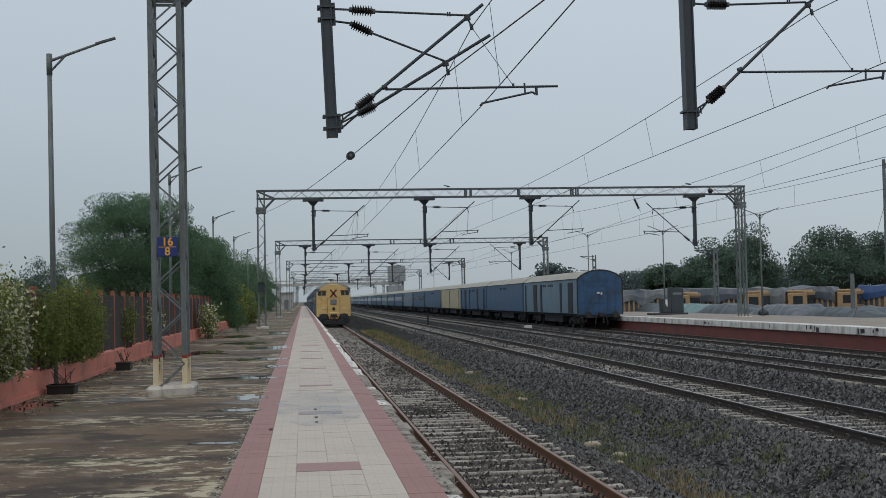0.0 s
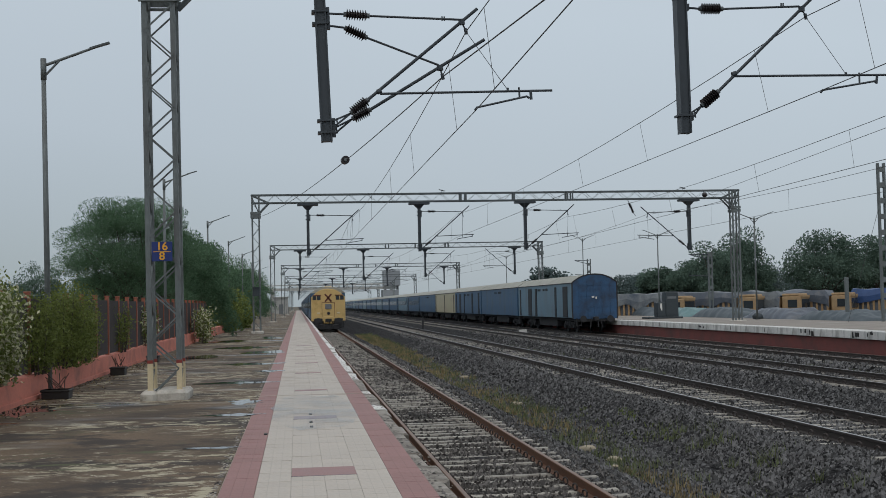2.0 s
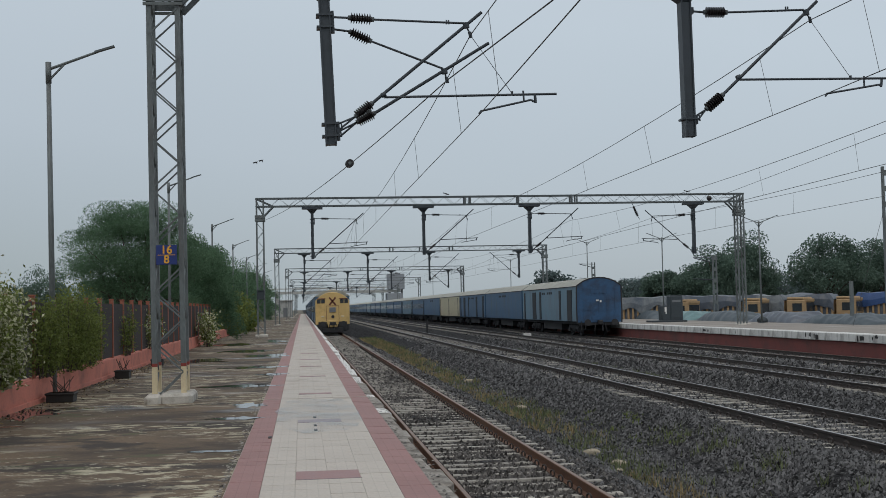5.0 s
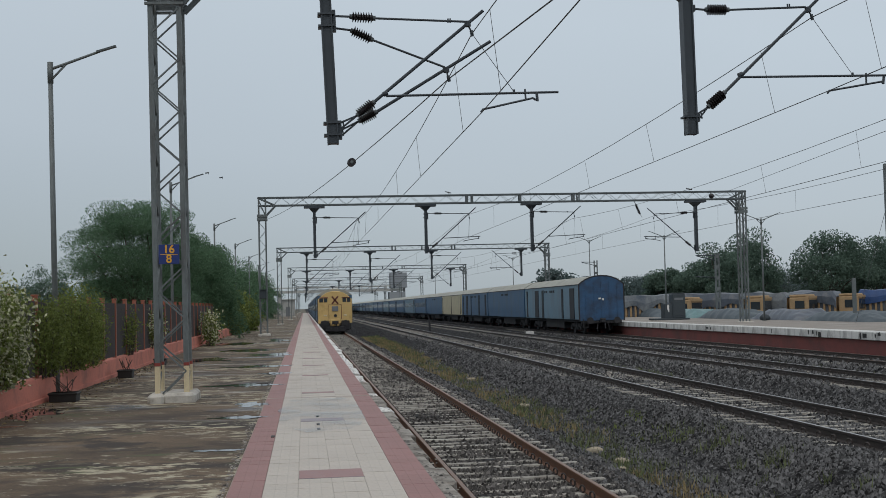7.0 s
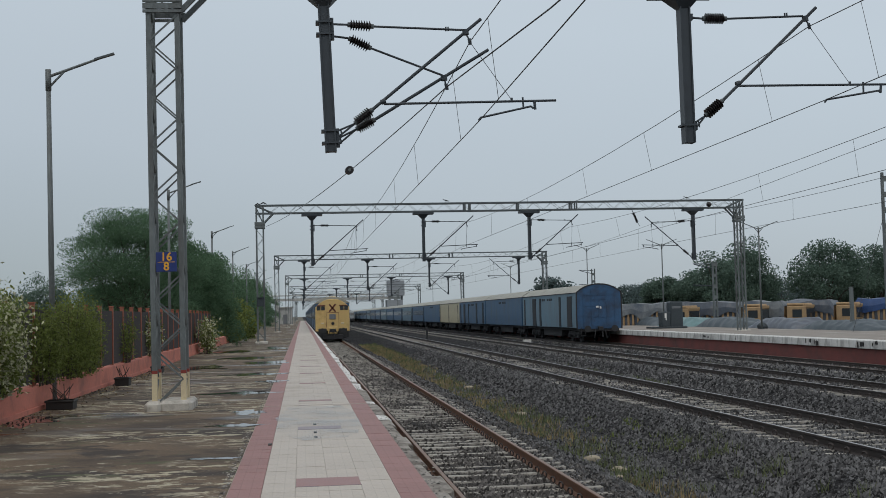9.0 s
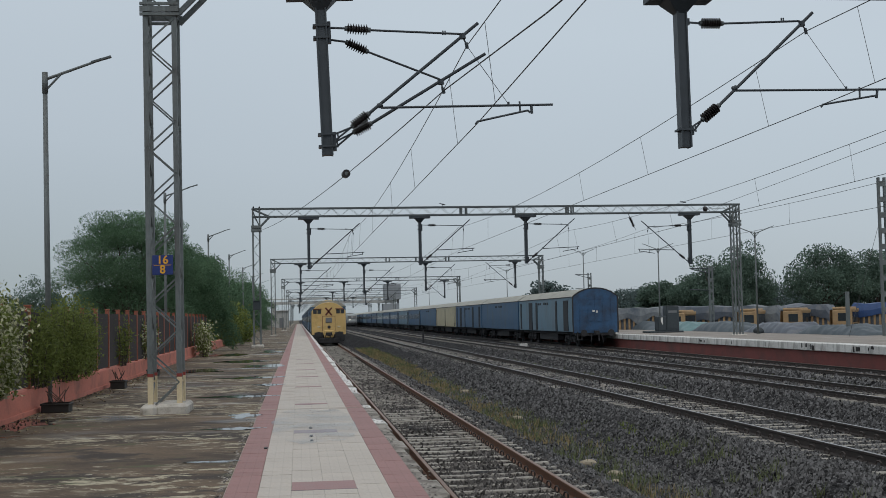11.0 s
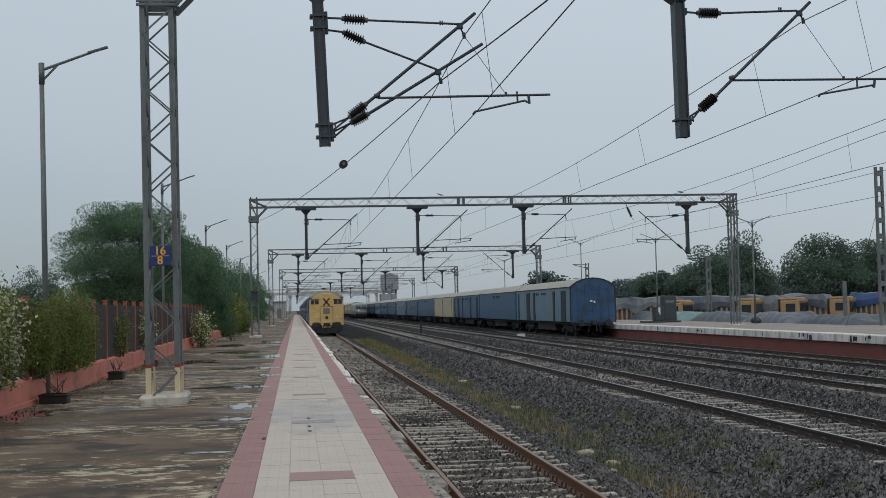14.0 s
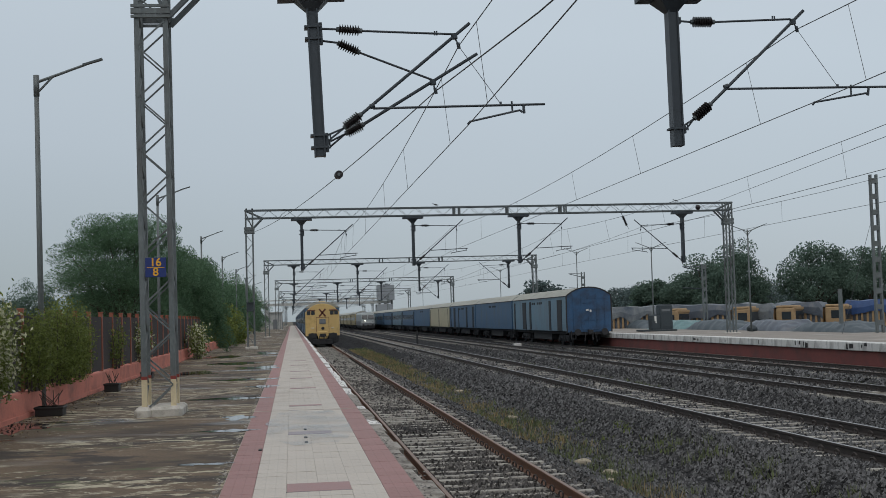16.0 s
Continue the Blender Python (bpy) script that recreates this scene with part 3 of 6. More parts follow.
def near_platform():
    bm = boxes((-60, -0.70, -30, PLAT_END, -0.5, PLAT), (-0.70, EDGE - 0.21, -30, PLAT_END, -0.5, PLAT - 0.004, 1))
    ob = tagged(part("platform", bm, ("wet", "grout")), "brown-grey wet streaked concrete railway platform", "platform", kind="structure")
    # broken, once whitewashed coping stones along the edge
    rng = random.Random(5)
    y = -29.9
    while y < 110:
        w = rng.uniform(0.5, 1.1)
        cb = boxes((EDGE - 0.21, EDGE + rng.uniform(-0.06, 0.03), y, y + w - 0.012, 0.45, PLAT - 0.002 + rng.uniform(-0.012, 0.004)), bevel=0.02)
        for v in cb.verts:
            if v.co.x > EDGE - 0.15:
                v.co += Vector((rng.uniform(-0.02, 0.015), rng.uniform(-0.015, 0.015), rng.uniform(-0.012, 0)))
        part("coping_stone", cb, "white_paint" if rng.random() < (0.22 if y < 26 else 0.85) else "coping", ob)
        y += w
    part("coping_far", boxes((EDGE - 0.21, EDGE, y, PLAT_END, 0.45, PLAT)), "white_paint", ob)
    part("platform_face", boxes((EDGE - 0.2, EDGE - 0.1, -30, PLAT_END, -0.5, 0.45)), "coping", ob)
    return ob


platform = near_platform()
TILE = 0.303
COLUMNS = [(-0.692, "red_tile")] + [(-0.387 + i * 0.3035, "white_tile") for i in range(4)] + [(0.8275, "red_tile")]


def tile_paving():
    shared = {}
    for m in ("red_tile", "white_tile"):
        bm = boxes((0, TILE - 0.0012, 0, TILE - 0.0012, -0.02, 0), bevel=0.0008)
        shared[m] = mesh_of(bm, "tile", m)
    rng = random.Random(9)
    far = {"red_tile": [], "white_tile": []}
    y, n = -29.7, 0
    while y < PLAT_END - 1:
        step = TILE if y < 100 else TILE * 40
        for x, m in COLUMNS:
            if n < 300 and y > 8.9:
                ob = new("tile", shared[m])
                ob.parent = platform
                ob.location = (x, y, PLAT + 0.002 + rng.uniform(-0.0015, 0.0015))
                ob.rotation_euler = (rng.uniform(-0.003, 0.003), rng.uniform(-0.003, 0.003), 0)
                n += 1
            else:
                far[m].append((x, y, step))
        y += step
    for m, items in far.items():
        v, f = [], []
        for x, y, s in items:
            k, z = len(v), PLAT + 0.002 + rng.uniform(-0.0015, 0.0015)
            a, b = (x, x + TILE - 0.004), (y, y + s - 0.004)
            v += [(a[0], b[0], z), (a[1], b[0], z), (a[1], b[1], z), (a[0], b[1], z), (a[0], b[0], z - 0.03), (a[1], b[0], z - 0.03), (a[1], b[1], z - 0.03), (a[0], b[1], z - 0.03)]
            f += [(k, k + 1, k + 2, k + 3), (k, k + 4, k + 5, k + 1), (k + 1, k + 5, k + 6, k + 2), (k + 2, k + 6, k + 7, k + 3), (k + 3, k + 7, k + 4, k)]
        ob = new("far_tiles", from_arrays("far_tiles", v, f, m))
        ob.parent = platform
        ob["kind"] = "stuff"
    # inset hatch covers down the middle of the walkway
    for i, (y, d) in enumerate([(11.5, 0.56), (17.26, 0.42), (22.95, 0.3), (28.9, 0.3), (34.0, 0.3), (38.7, 0.3), (43.9, 0.3), (49.0, 0.3)]):
        bm = boxes((-0.08, 0.525, y, y + d, -0.02, PLAT + 0.008), bevel=0.003)
        h = tagged(part("hatch_cover", bm, "grate" if i == 1 else "hatch"), "flat reddish-brown hatch cover set in the tiled walkway" if i != 1 else "flat grey drain grate set in the tiled walkway", "hatch", "hatch covers in the walkway")
        part("slot", boxes((-0.085, 0.53, y - 0.009, y - 0.002, -0.02, PLAT + 0.007)), "grate", h)
    joint = tagged(part("expansion_joint", boxes((-0.69, 1.12, 21.9, 21.955, PLAT - 0.01, PLAT + 0.007), (0.52, 0.83, 21.62, 21.9, PLAT - 0.01, PLAT + 0.006)), "grout"), "narrow cement joint across the tiled walkway", "joint")
    for x, y in ((0.16, 17.95), (0.155, 16.7), (0.155, 16.05), (-0.42, 15.3)):
        tagged(part("drain_hole", boxes((x - 0.022, x + 0.022, y, y + 0.16, PLAT - 0.01, PLAT + 0.0125), bevel=0.003), "pot"), "small dark square drain hole in the walkway", "drain hole", "drain holes in the walkway")


tile_paving()


# ---------------------------------------------------------------- overhead line structures
def lattice_column(bm, x0, x1, y0, y1, z0, z1, leg=0.09, lace=0.035, step=0.62, phase=0.0, thick=0.012):
    """Four rolled legs with zigzag lacing on all sides."""
    for x in (x0, x1):
        for y in (y0, y1):
            box(bm, x - leg / 2, x + leg / 2, y - leg / 2, y + leg / 2, z0, z1)
    z, k = z0 + 0.15 + phase, 0
    while z + step < z1:
        xa, xb = (x0, x1) if k % 2 else (x1, x0)
        for y in (y0 - leg * 0.4, y1 + leg * 0.4):
            angle_bar(bm, (xa, y, z), (xb, y, z + step), lace, thick)
        ya, yb = (y0, y1) if k % 2 else (y1, y0)
        for x in (x0, x1):
            angle_bar(bm, (x, ya, z), (x, yb, z + step), lace, thick)
        z, k = z + step, k + 1
    return bm


def lattice_beam(bm, xa, xb, y, z0, z1, d=0.28, chord=0.075, lace=0.04, step=0.55):
    for z in (z0, z1):
        for yy in (y - d, y + d):
            box(bm, xa, xb, yy - chord / 2, yy + chord / 2, z - chord / 2, z + chord / 2)
    x, k = xa + 0.3, 0
    while x + step < xb:
        za, zb = (z0, z1) if k % 2 else (z1, z0)
        for yy in (y - d, y + d):
            angle_bar(bm, (x, yy, za), (x + step, yy, zb), lace, 0.012)
        ya, yb = (y - d, y + d) if k % 2 else (y + d, y - d)
        for z in (z0, z1):
            angle_bar(bm, (x, ya, z), (x + step, yb, z), lace * 0.8, 0.01)
        x, k = x + step, k + 1
    for f, twin in ((0.418, True), (0.527, False), (0.637, True)):
        xx = xa + (xb - xa) * f
        for yy in (y - d, y + d):
            box(bm, xx - 0.05, xx + 0.05, yy - 0.045, yy + 0.045, z0, z1)
            if twin:
                box(bm, xx + 0.28, xx + 0.36, yy - 0.045, yy + 0.045, z0, z1)
    return bm


def insulator_bm(a, b, r, discs=11):
    """One ribbed rod, turned round the line from a to b."""
    a, b = Vector(a), Vector(b)
    q = (b - a).to_track_quat("Z", "Y")
    radii = [0.5]
    stations = [0.0]
    for k in range(discs):
        for f, rad in ((0.12, 0.5), (0.22, 1.0), (0.42, 0.92), (0.78, 0.5)):
            stations.append((k + f) / discs)
            radii.append(rad)
    stations.append(1.0)
    radii.append(0.5)
    bm = bmesh.new()
    rings = []
    for t, rad in zip(stations, radii):
        c = a.lerp(b, t)
        rings.append([bm.verts.new(c + q @ Vector((r * rad * math.cos(k * math.pi / 6), r * rad * math.sin(k * math.pi / 6), 0))) for k in range(12)])
    for u, v in zip(rings, rings[1:]):
        for k in range(12):
            bm.faces.new((u[k], u[(k + 1) % 12], v[(k + 1) % 12], v[k]))
    bm.faces.new(rings[0][::-1])
    bm.faces.new(rings[-1])
    return bm


# places along and above the foot of a drop post: the nearest arms, and the plain arm further off
ARM_A = dict(br=(0.10, 2.36), ia=(0.39, 2.35), ib=(0.87, 2.32), rod=(2.57, 2.26), clamp=(2.57, 2.22), link=(2.65, 2.04), top=(2.87, 2.47), kn=(1.02, 0.91), ja=(0.49, 0.52), jb=(0.82, 0.78), foot=(0.13, 0.30), r1=(4.25, 0.94), s0=(2.81, 0.62), s1=(3.77, 0.83), h0=(3.84, 0.93), h1=(3.85, 0.77), p0=(3.62, 1.0), p1=(3.63, 0.8), stay=(3.41, 0.95))
ARM_B = dict(br=(0.10, 2.22), ia=(0.42, 2.18), ib=(0.84, 1.99), rod=(2.17, 1.48), clamp=(2.19, 1.43), link=(2.24, 1.26), top=(3.05, 1.97), ja=(0.53, 0.47), jb=(0.88, 0.65), foot=(0.13, 0.20))
ARM_C = dict(br=(0.04, 2.40), ia=(0.30, 2.38), ib=(0.77, 2.38), rod=(2.29, 2.44), clamp=(2.33, 2.39), link=(2.41, 2.24), top=(2.56, 2.61), kn=(0.95, 1.12), ja=(0.29, 0.52), jb=(0.64, 0.81), foot=(0.05, 0.30), r1=(4.3, 1.12), s0=(2.69, 0.82), s1=(3.79, 1.0), h0=(3.81, 1.10), h1=(3.79, 0.95), p0=(3.45, 1.16), p1=(3.45, 0.96), stay=(3.18, 1.13))
ARM_FAR = dict(br=(0.06, 2.42), ia=(0.5, 2.41), ib=(1.0, 2.40), rod=(2.56, 2.36), clamp=(2.60, 2.32), link=(2.66, 2.10), top=(3.05, 2.72), kn=(1.05, 0.93), ja=(0.34, 0.34), jb=(0.72, 0.66), foot=(0.05, 0.08), r1=(3.3, 0.98), s0=(2.3, 0.72), s1=(3.2, 0.86), h0=(3.2, 0.97), h1=(3.2, 0.82), p0=(2.6, 0.99), p1=(2.6, 0.8), stay=(2.6, 0.96))


def cantilever(owner, x, y, zb, s, a, near):
    """Tubular arm on a drop post: stay with insulator, bracket tube with insulator, register arm and steady arm."""
    def P(key, da=0.0, db=0.0):
        return (x + s * (a[key][0] + da), y, zb + a[key][1] + db)
    r = 0.03
    arm = bmesh.new()
    bar(arm, P("br"), P("ia"), r * 0.7)
    bar(arm, P("ib"), P("rod"), r * 0.7, sides=8)
    bar(arm, P("jb"), P("top"), r, sides=10)
    bar(arm, P("clamp", 0, 0.05), P("clamp", 0.01, -0.05), r * 2.0, sides=10)
    bar(arm, P("clamp", 0.02, -0.04), P("link", -0.02, 0.06), r * 0.55)
    bar(arm, P("link", -0.01, 0.06), P("link", 0.01, -0.05), r * 1.1)
    bar(arm, P("foot", 0, 0.07), P("ja"), r * 0.6)
    bar(arm, P("foot", 0.02, -0.05), P("ja"), r * 0.6)
    bar(arm, P("foot", 0.1, 0.13), P("foot", 0.12, 0.0), r * 0.5)
    if "kn" in a:
        bar(arm, P("kn", -0.04, 0.0), P("kn", 0.04, 0.03), r * 1.6, sides=10)
        bar(arm, P("kn", 0.01, -0.03), P("r1"), r * 0.75, sides=8)
        bar(arm, P("s0"), P("s1"), r * 0.65, sides=8)
        bar(arm, P("s0", 0.02, 0.01), P("s0", -0.03, -0.05), r * 0.65)
        bar(arm, P("s1"), P("h1", -0.03, 0.02), r * 0.7)
        bar(arm, P("h0"), P("h1"), r * 0.9)
        bar(arm, P("p0"), P("p1"), r * 0.6)
        bar(arm, P("stay", 0, -0.03), P("stay", 0, 0.04), r * 0.8)
        bar(arm, P("link"), P("stay"), 0.006, sides=4)
        bar(arm, P("rod", -0.36, -0.02), P("rod", -0.36, 0.06), r * 0.5)
        bar(arm, P("rod", -0.32, -0.02), P("rod", -0.32, 0.06), r * 0.5)
    ob = part("cantilever_arm", arm, "black_steel", owner)
    rr = 0.105 if near else 0.085
    for i, j in (("ia", "ib"), ("ja", "jb")):
        p, q = Vector(P(i)), Vector(P(j))
        rod = part("insulator", insulator_bm(p.lerp(q, 0.1), p.lerp(q, 0.9), rr, 8), "insulator", ob, "dark ribbed insulator")
        for e in (0.0, 0.88):
            cap = bmesh.new()
            bar(cap, p.lerp(q, e), p.lerp(q, e + 0.12), rr * 0.45, sides=10)
            part("end_cap", cap, "grey_steel", rod, "grey metal end cap")
    return ob


def gantry(y, xl, xr, ztop, zbot, drops, base_l, base_r, label, detail=False, w=0.5, arms=True):
    g = thing("overhead_line_gantry", label, "gantry", "overhead line gantries across the tracks")
    d = 0.3 if detail else 0.26
    for x0, x1, zb in ((xl, xl + w, base_l), (xr - w, xr, base_r)):
        c = bmesh.new()
        if detail:
            lattice_column(c, x0 + 0.042, x1 - 0.042, y - d, y + d, zb, ztop, leg=0.085, step=0.4606, lace=0.034, phase=-0.647, thick=0.026)
        else:
            lattice_column(c, x0 + 0.05, x1 - 0.05, y - d, y + d, zb, ztop, leg=0.08, step=0.5, lace=0.038, thick=0.02)
        for zz in ((-1.28, -1.21, -1.16, -1.09) if detail else (-1.36, -1.16)):
            for yy in (y - d - 0.06, y + d + 0.06):
                box(c, x0 - 0.05, x1 + 0.05, yy - 0.02, yy + 0.02, ztop + zz, ztop + zz + (0.05 if detail else 0.16))
        col = part("column", c, "steel", g)
        if detail:
            col.matrix_basis = Matrix.Translation((x0, y, zb)) @ Matrix.Rotation(radians(-0.4), 4, "Y") @ Matrix.Translation((-x0, -y, -zb))
        pl = boxes((x0 - 0.11, (x0 + x1) / 2 - 0.12, y - 0.62, y + 0.55, zb - 0.9, zb + 0.05), ((x0 + x1) / 2 - 0.14, x1 + 0.12, y - 0.58, y + 0.6, zb - 0.9, zb + 0.06), bevel=0.05)
        part("plinth", pl, "plinth", g, "rough pale concrete footing")
    b = bmesh.new()
    lattice_beam(b, xl, xr, y, zbot, ztop)
    for x, s in ((xl + w, 1), (xr - w, -1)):
        for yy in (y - d, y + d):
            angle_bar(b, (x - s * 0.05, yy, zbot - 0.62), (x + s * 0.55, yy, zbot), 0.085)
            angle_bar(b, (x - s * w, yy, ztop), (x + s * 0.55, yy, zbot), 0.075)
            angle_bar(b, (x - s * w, yy, ztop), (x - s * 0.05, yy, zbot - 0.62), 0.065)
    part("beam", b, "grey_steel", g)
    for x, zb, s in drops:
        a = bmesh.new()
        hw = (0.088 if x < 3 else 0.086) if detail else 0.07
        box(a, x - hw, x + hw, y - 0.1, y + 0.1, zb, zbot - 0.12)
        for sx in (-1, 1):
            box(a, x + sx * hw - 0.014, x + sx * hw + 0.014, y - 0.13, y + 0.13, zb - 0.003, zbot - 0.12)
        box(a, x - 0.62, x + 0.62, y - 0.3, y + 0.3, zbot - 0.18, zbot - 0.06)
        for sx in (-0.5, 0.5):
            box(a, x + sx - 0.05, x + sx + 0.05, y - 0.28, y + 0.28, zbot - 0.07, zbot + 0.02)
        bmesh.ops.create_cone(a, cap_ends=True, segments=4, radius1=0.13, radius2=0.44, depth=0.26, matrix=Matrix.Translation((x, y, zbot - 0.31)) @ Matrix.Rotation(radians(45), 4, "Z"))
        for zz in (zb + 0.16, zb + 0.38, zb + 2.16, zb + 2.38) if not detail or x < 3 else (zb + 0.33,):
            box(a, x - hw - 0.07, x + hw + 0.05, y - 0.14, y + 0.14, zz - 0.018, zz + 0.018)
        for z0, z1 in ((0.08, 0.42), (2.06, 2.46)) if not detail or x < 3 else ((0.24, 0.38), (2.34, 2.46)):
            box(a, x + s * (hw + 0.05) - 0.03, x + s * (hw + 0.05) + 0.03, y - 0.06, y + 0.06, zb + z0, zb + z1)
        arm = part("drop_arm", a, "black_steel", g, "dark grey steel drop post")
        if detail:
            arm.matrix_basis = Matrix.Translation((x, y, zbot)) @ Matrix.Rotation(radians(-2.0 if x < 3 else -0.6), 4, "Y") @ Matrix.Translation((-x, -y, -zbot))
            cantilever(g, x + (0.06 if x < 3 else 0.08), y, zb, s, ARM_A if x < 3 else ARM_C, True)
            if x < 3:
                cantilever(g, x + 0.06, y + 0.35, zb, s, ARM_B, True)
        else:
            cantilever(g, x, y, zb, s, ARM_FAR, False)
    return g


GANTRIES = [
    (22.2, -2.62, 27.3, 9.15, 8.5, [(0.47, 5.4, 1), (7.28, 5.52, 1), (13.9, 5.5, 1), (24.2, 5.4, -1)], 0.95, 0.92),
    (73.0, -2.64, 27.3, 9.03, 8.56, [(0.69, 5.4, 1), (7.36, 5.55, 1), (13.84, 5.55, 1), (24.13, 5.35, -1)], 0.94, 0.92),
    (124.0, -2.7, 25.25, 8.55, 8.1, [(0.31, 4.95, 1), (6.71, 4.9, 1), (13.01, 5.08, 1), (22.3, 5.2, -1)], 0.9, 0.9),
    (176.0, -2.3, 23.5, 8.25, 7.8, [(0.4, 4.9, 1), (6.6, 4.9, 1), (12.9, 5.0, 1), (21.2, 5.1, -1)], 0.9, 0.9),
    (230.0, -2.2, 22.4, 8.0, 7.55, [(0.4, 4.8, 1), (6.5, 4.8, 1), (12.7, 4.9, 1)], 0.9, 0.9),
    (284.0, -2.2, 22.6, 7.9, 7.45, [(0.4, 4.8, 1), (6.5, 4.8, 1), (12.7, 4.9, 1)], 0.9, 0.9),
    (338.0, -2.2, 22.6, 7.9, 7.45, [(0.4, 4.8, 1), (6.5, 4.8, 1)], 0.9, 0.9),
    (392.0, -2.2, 26.0, 7.9, 7.45, [(0.4, 4.8, 1), (6.5, 4.8, 1)], 0.9, 0.9),
    (446.0, -2.2, 26.0, 8.1, 7.65, [(0.4, 4.8, 1), (6.5, 4.8, 1)], 0.9, 0.9),
    (500.0, -2.2, 30.0, 8.3, 7.85, [(0.4, 4.8, 1)], 0.9, 0.9),
]
for i, spec in enumerate(GANTRIES):
    gantry(*spec, "grey lattice steel gantry with dark drop posts over the tracks" if i else "weathered galvanised lattice gantry with a cream-painted foot on the platform", detail=i == 0, w=0.583 if i == 0 else 0.5)

# cream feet with a red band on the nearest column
foot = thing("painted_column_foot", "cream and dark red paint round a column foot", "painted band", at=pose(0, 0, 0))
for fx in (-2.578, -2.079):
    for fy in (21.9, 22.5):
        part("cream_sleeve", boxes((fx - 0.046, fx + 0.046, fy - 0.046, fy + 0.046, 0.98, 1.47)), "cream", foot)
        part("red_band", boxes((fx - 0.048, fx + 0.048, fy - 0.048, fy + 0.048, 1.474, 1.53)), "red_band", foot)


def text_mesh(words, size, material):
    cu = bpy.data.curves.new("text", "FONT")
    cu.body, cu.size, cu.align_x, cu.align_y, cu.extrude = words, size, "CENTER", "CENTER", 0.002
    cu.offset = 0.004
    ob = new("text", cu)
    me = bpy.data.meshes.new_from_object(ob.evaluated_get(bpy.context.evaluated_depsgraph_get()))
    bpy.data.objects.remove(ob)
    me.materials.clear()
    me.materials.append(M[material])
    return me


def mast_sign():
    s = thing("mast_number_sign", "small dark blue mast sign with yellow numerals", "sign", at=pose(-2.345, 21.8, 3.43))
    part("plate", boxes((-0.178, 0.178, -0.012, 0, -0.172, 0.172), bevel=0.004), "sign_blue", s)
    for words, dz in (("16", 0.085), ("8", -0.085)):
        ob = new("numeral", text_mesh(words, 0.20, "sign_yellow"))
        ob.parent, ob.matrix_basis = s, pose(0, -0.0155, dz, 90)
    part("rule", boxes((-0.15, 0.15, -0.017, -0.0125, -0.008, 0.002)), "sign_yellow", s)


mast_sign()


# ---------------------------------------------------------------- overhead wires
def overhead_line(contact, messenger, label, droppers_to=190, sag=0.5, r=0.0095):
    """Contact wire, sagging catenary and droppers through the supports, given as (y, x, z)."""
    t = thing("overhead_line", label, "overhead wire", "overhead wires along the tracks")
    wire_tube("contact_wire", [(x, y, z) for y, x, z in contact], r, t)
    cat = []
    for (y0, x0, z0), (y1, x1, z1), (_, a0, b0), (_, a1, b1) in zip(messenger, messenger[1:], contact, contact[1:]):
        for k in range(10):
            q = k / 10
            cat.append((x0 + (x1 - x0) * q, y0 + (y1 - y0) * q, z0 + (z1 - z0) * q - 4 * sag * q * (1 - q)))
        if y0 < droppers_to:
            for q in (0.052, 0.225, 0.375, 0.58, 0.776, 0.957):
                yy = y0 + (y1 - y0) * q
                part("dropper", bars([((a0 + (a1 - a0) * q, yy, b0 + (b1 - b0) * q), (x0 + (x1 - x0) * q, yy, z0 + (z1 - z0) * q - 4 * sag * q * (1 - q)))], 0.005, 4), "wire", t)
    y, x, z = messenger[-1]
    cat.append((x, y, z))
    wire_tube("catenary_wire", cat, r, t)


# places of contact wire and catenary at the two nearest gantries, track by track
NEAR_WIRES = [
    ((22.2, 3.34, 5.98), (73.0, 3.06, 6.07), (22.2, 3.18, 7.437), (73.0, 3.20, 7.56)),
    ((22.2, 10.05, 6.34), (73.0, 9.62, 6.353), (22.2, 9.767, 7.76), (73.0, 9.72, 7.79)),
    ((22.2, 15.98, 6.10), (73.0, 16.60, 6.10), (22.2, 15.9, 7.55), (73.0, 16.35, 7.5)),
    ((22.2, 21.95, 6.20), (73.0, 21.45, 6.20), (22.2, 21.9, 7.6), (73.0, 21.5, 7.6)),
]
for i, (c0, c1, m0, m1) in enumerate(NEAR_WIRES):
    contact, messenger = [(c0[0] - 51, c1[1], c0[2]), c0, c1], [(m0[0] - 51, m1[1], m0[2]), m0, m1]
    for y, *_, drops, _, _ in GANTRIES[2:]:
        if i < len(drops):
            x, zb, way = drops[i]
            contact.append((y, x + way * 2.6, zb + 0.7))
            messenger.append((y, x + way * 2.66, zb + 2.1))
    contact.append((contact[-1][0] + 300, contact[-1][1], contact[-1][2]))
    messenger.append((messenger[-1][0] + 300, messenger[-1][1], messenger[-1][2]))
    overhead_line(contact, messenger, "thin dark contact wire, catenary and droppers above the track")
# a sidelined wire anchored on the second gantry, with a round insulator
tail = thing("anchor_wire", "dark anchoring wire with a round insulator running to a gantry column", "overhead wire")
pts = [(6.4, -20, 6.9), (4.7, 0, 6.35), (3.40, 16, 6.5)]
for k in range(13):
    q = k / 12
    pts.append((2.77 - 4.80 * q, 22.55 + 50.3 * q, 6.66 + 1.12 * q - 4 * 0.34 * q * (1 - q)))
wire_tube("wire", pts, 0.012, tail)
ball = bmesh.new()
bmesh.ops.create_uvsphere(ball, u_segments=14, v_segments=8, radius=0.105, matrix=Matrix.Translation((1.46, 35.9, 6.69)))
bar(ball, (1.46 + 0.012, 35.78, 6.69), (1.46 - 0.012, 36.02, 6.69), 0.12, sides=14)
ball_ob = part("ball_insulator", ball, "insulator", tail, "round dark insulator", smooth=False)
hub = bmesh.new()
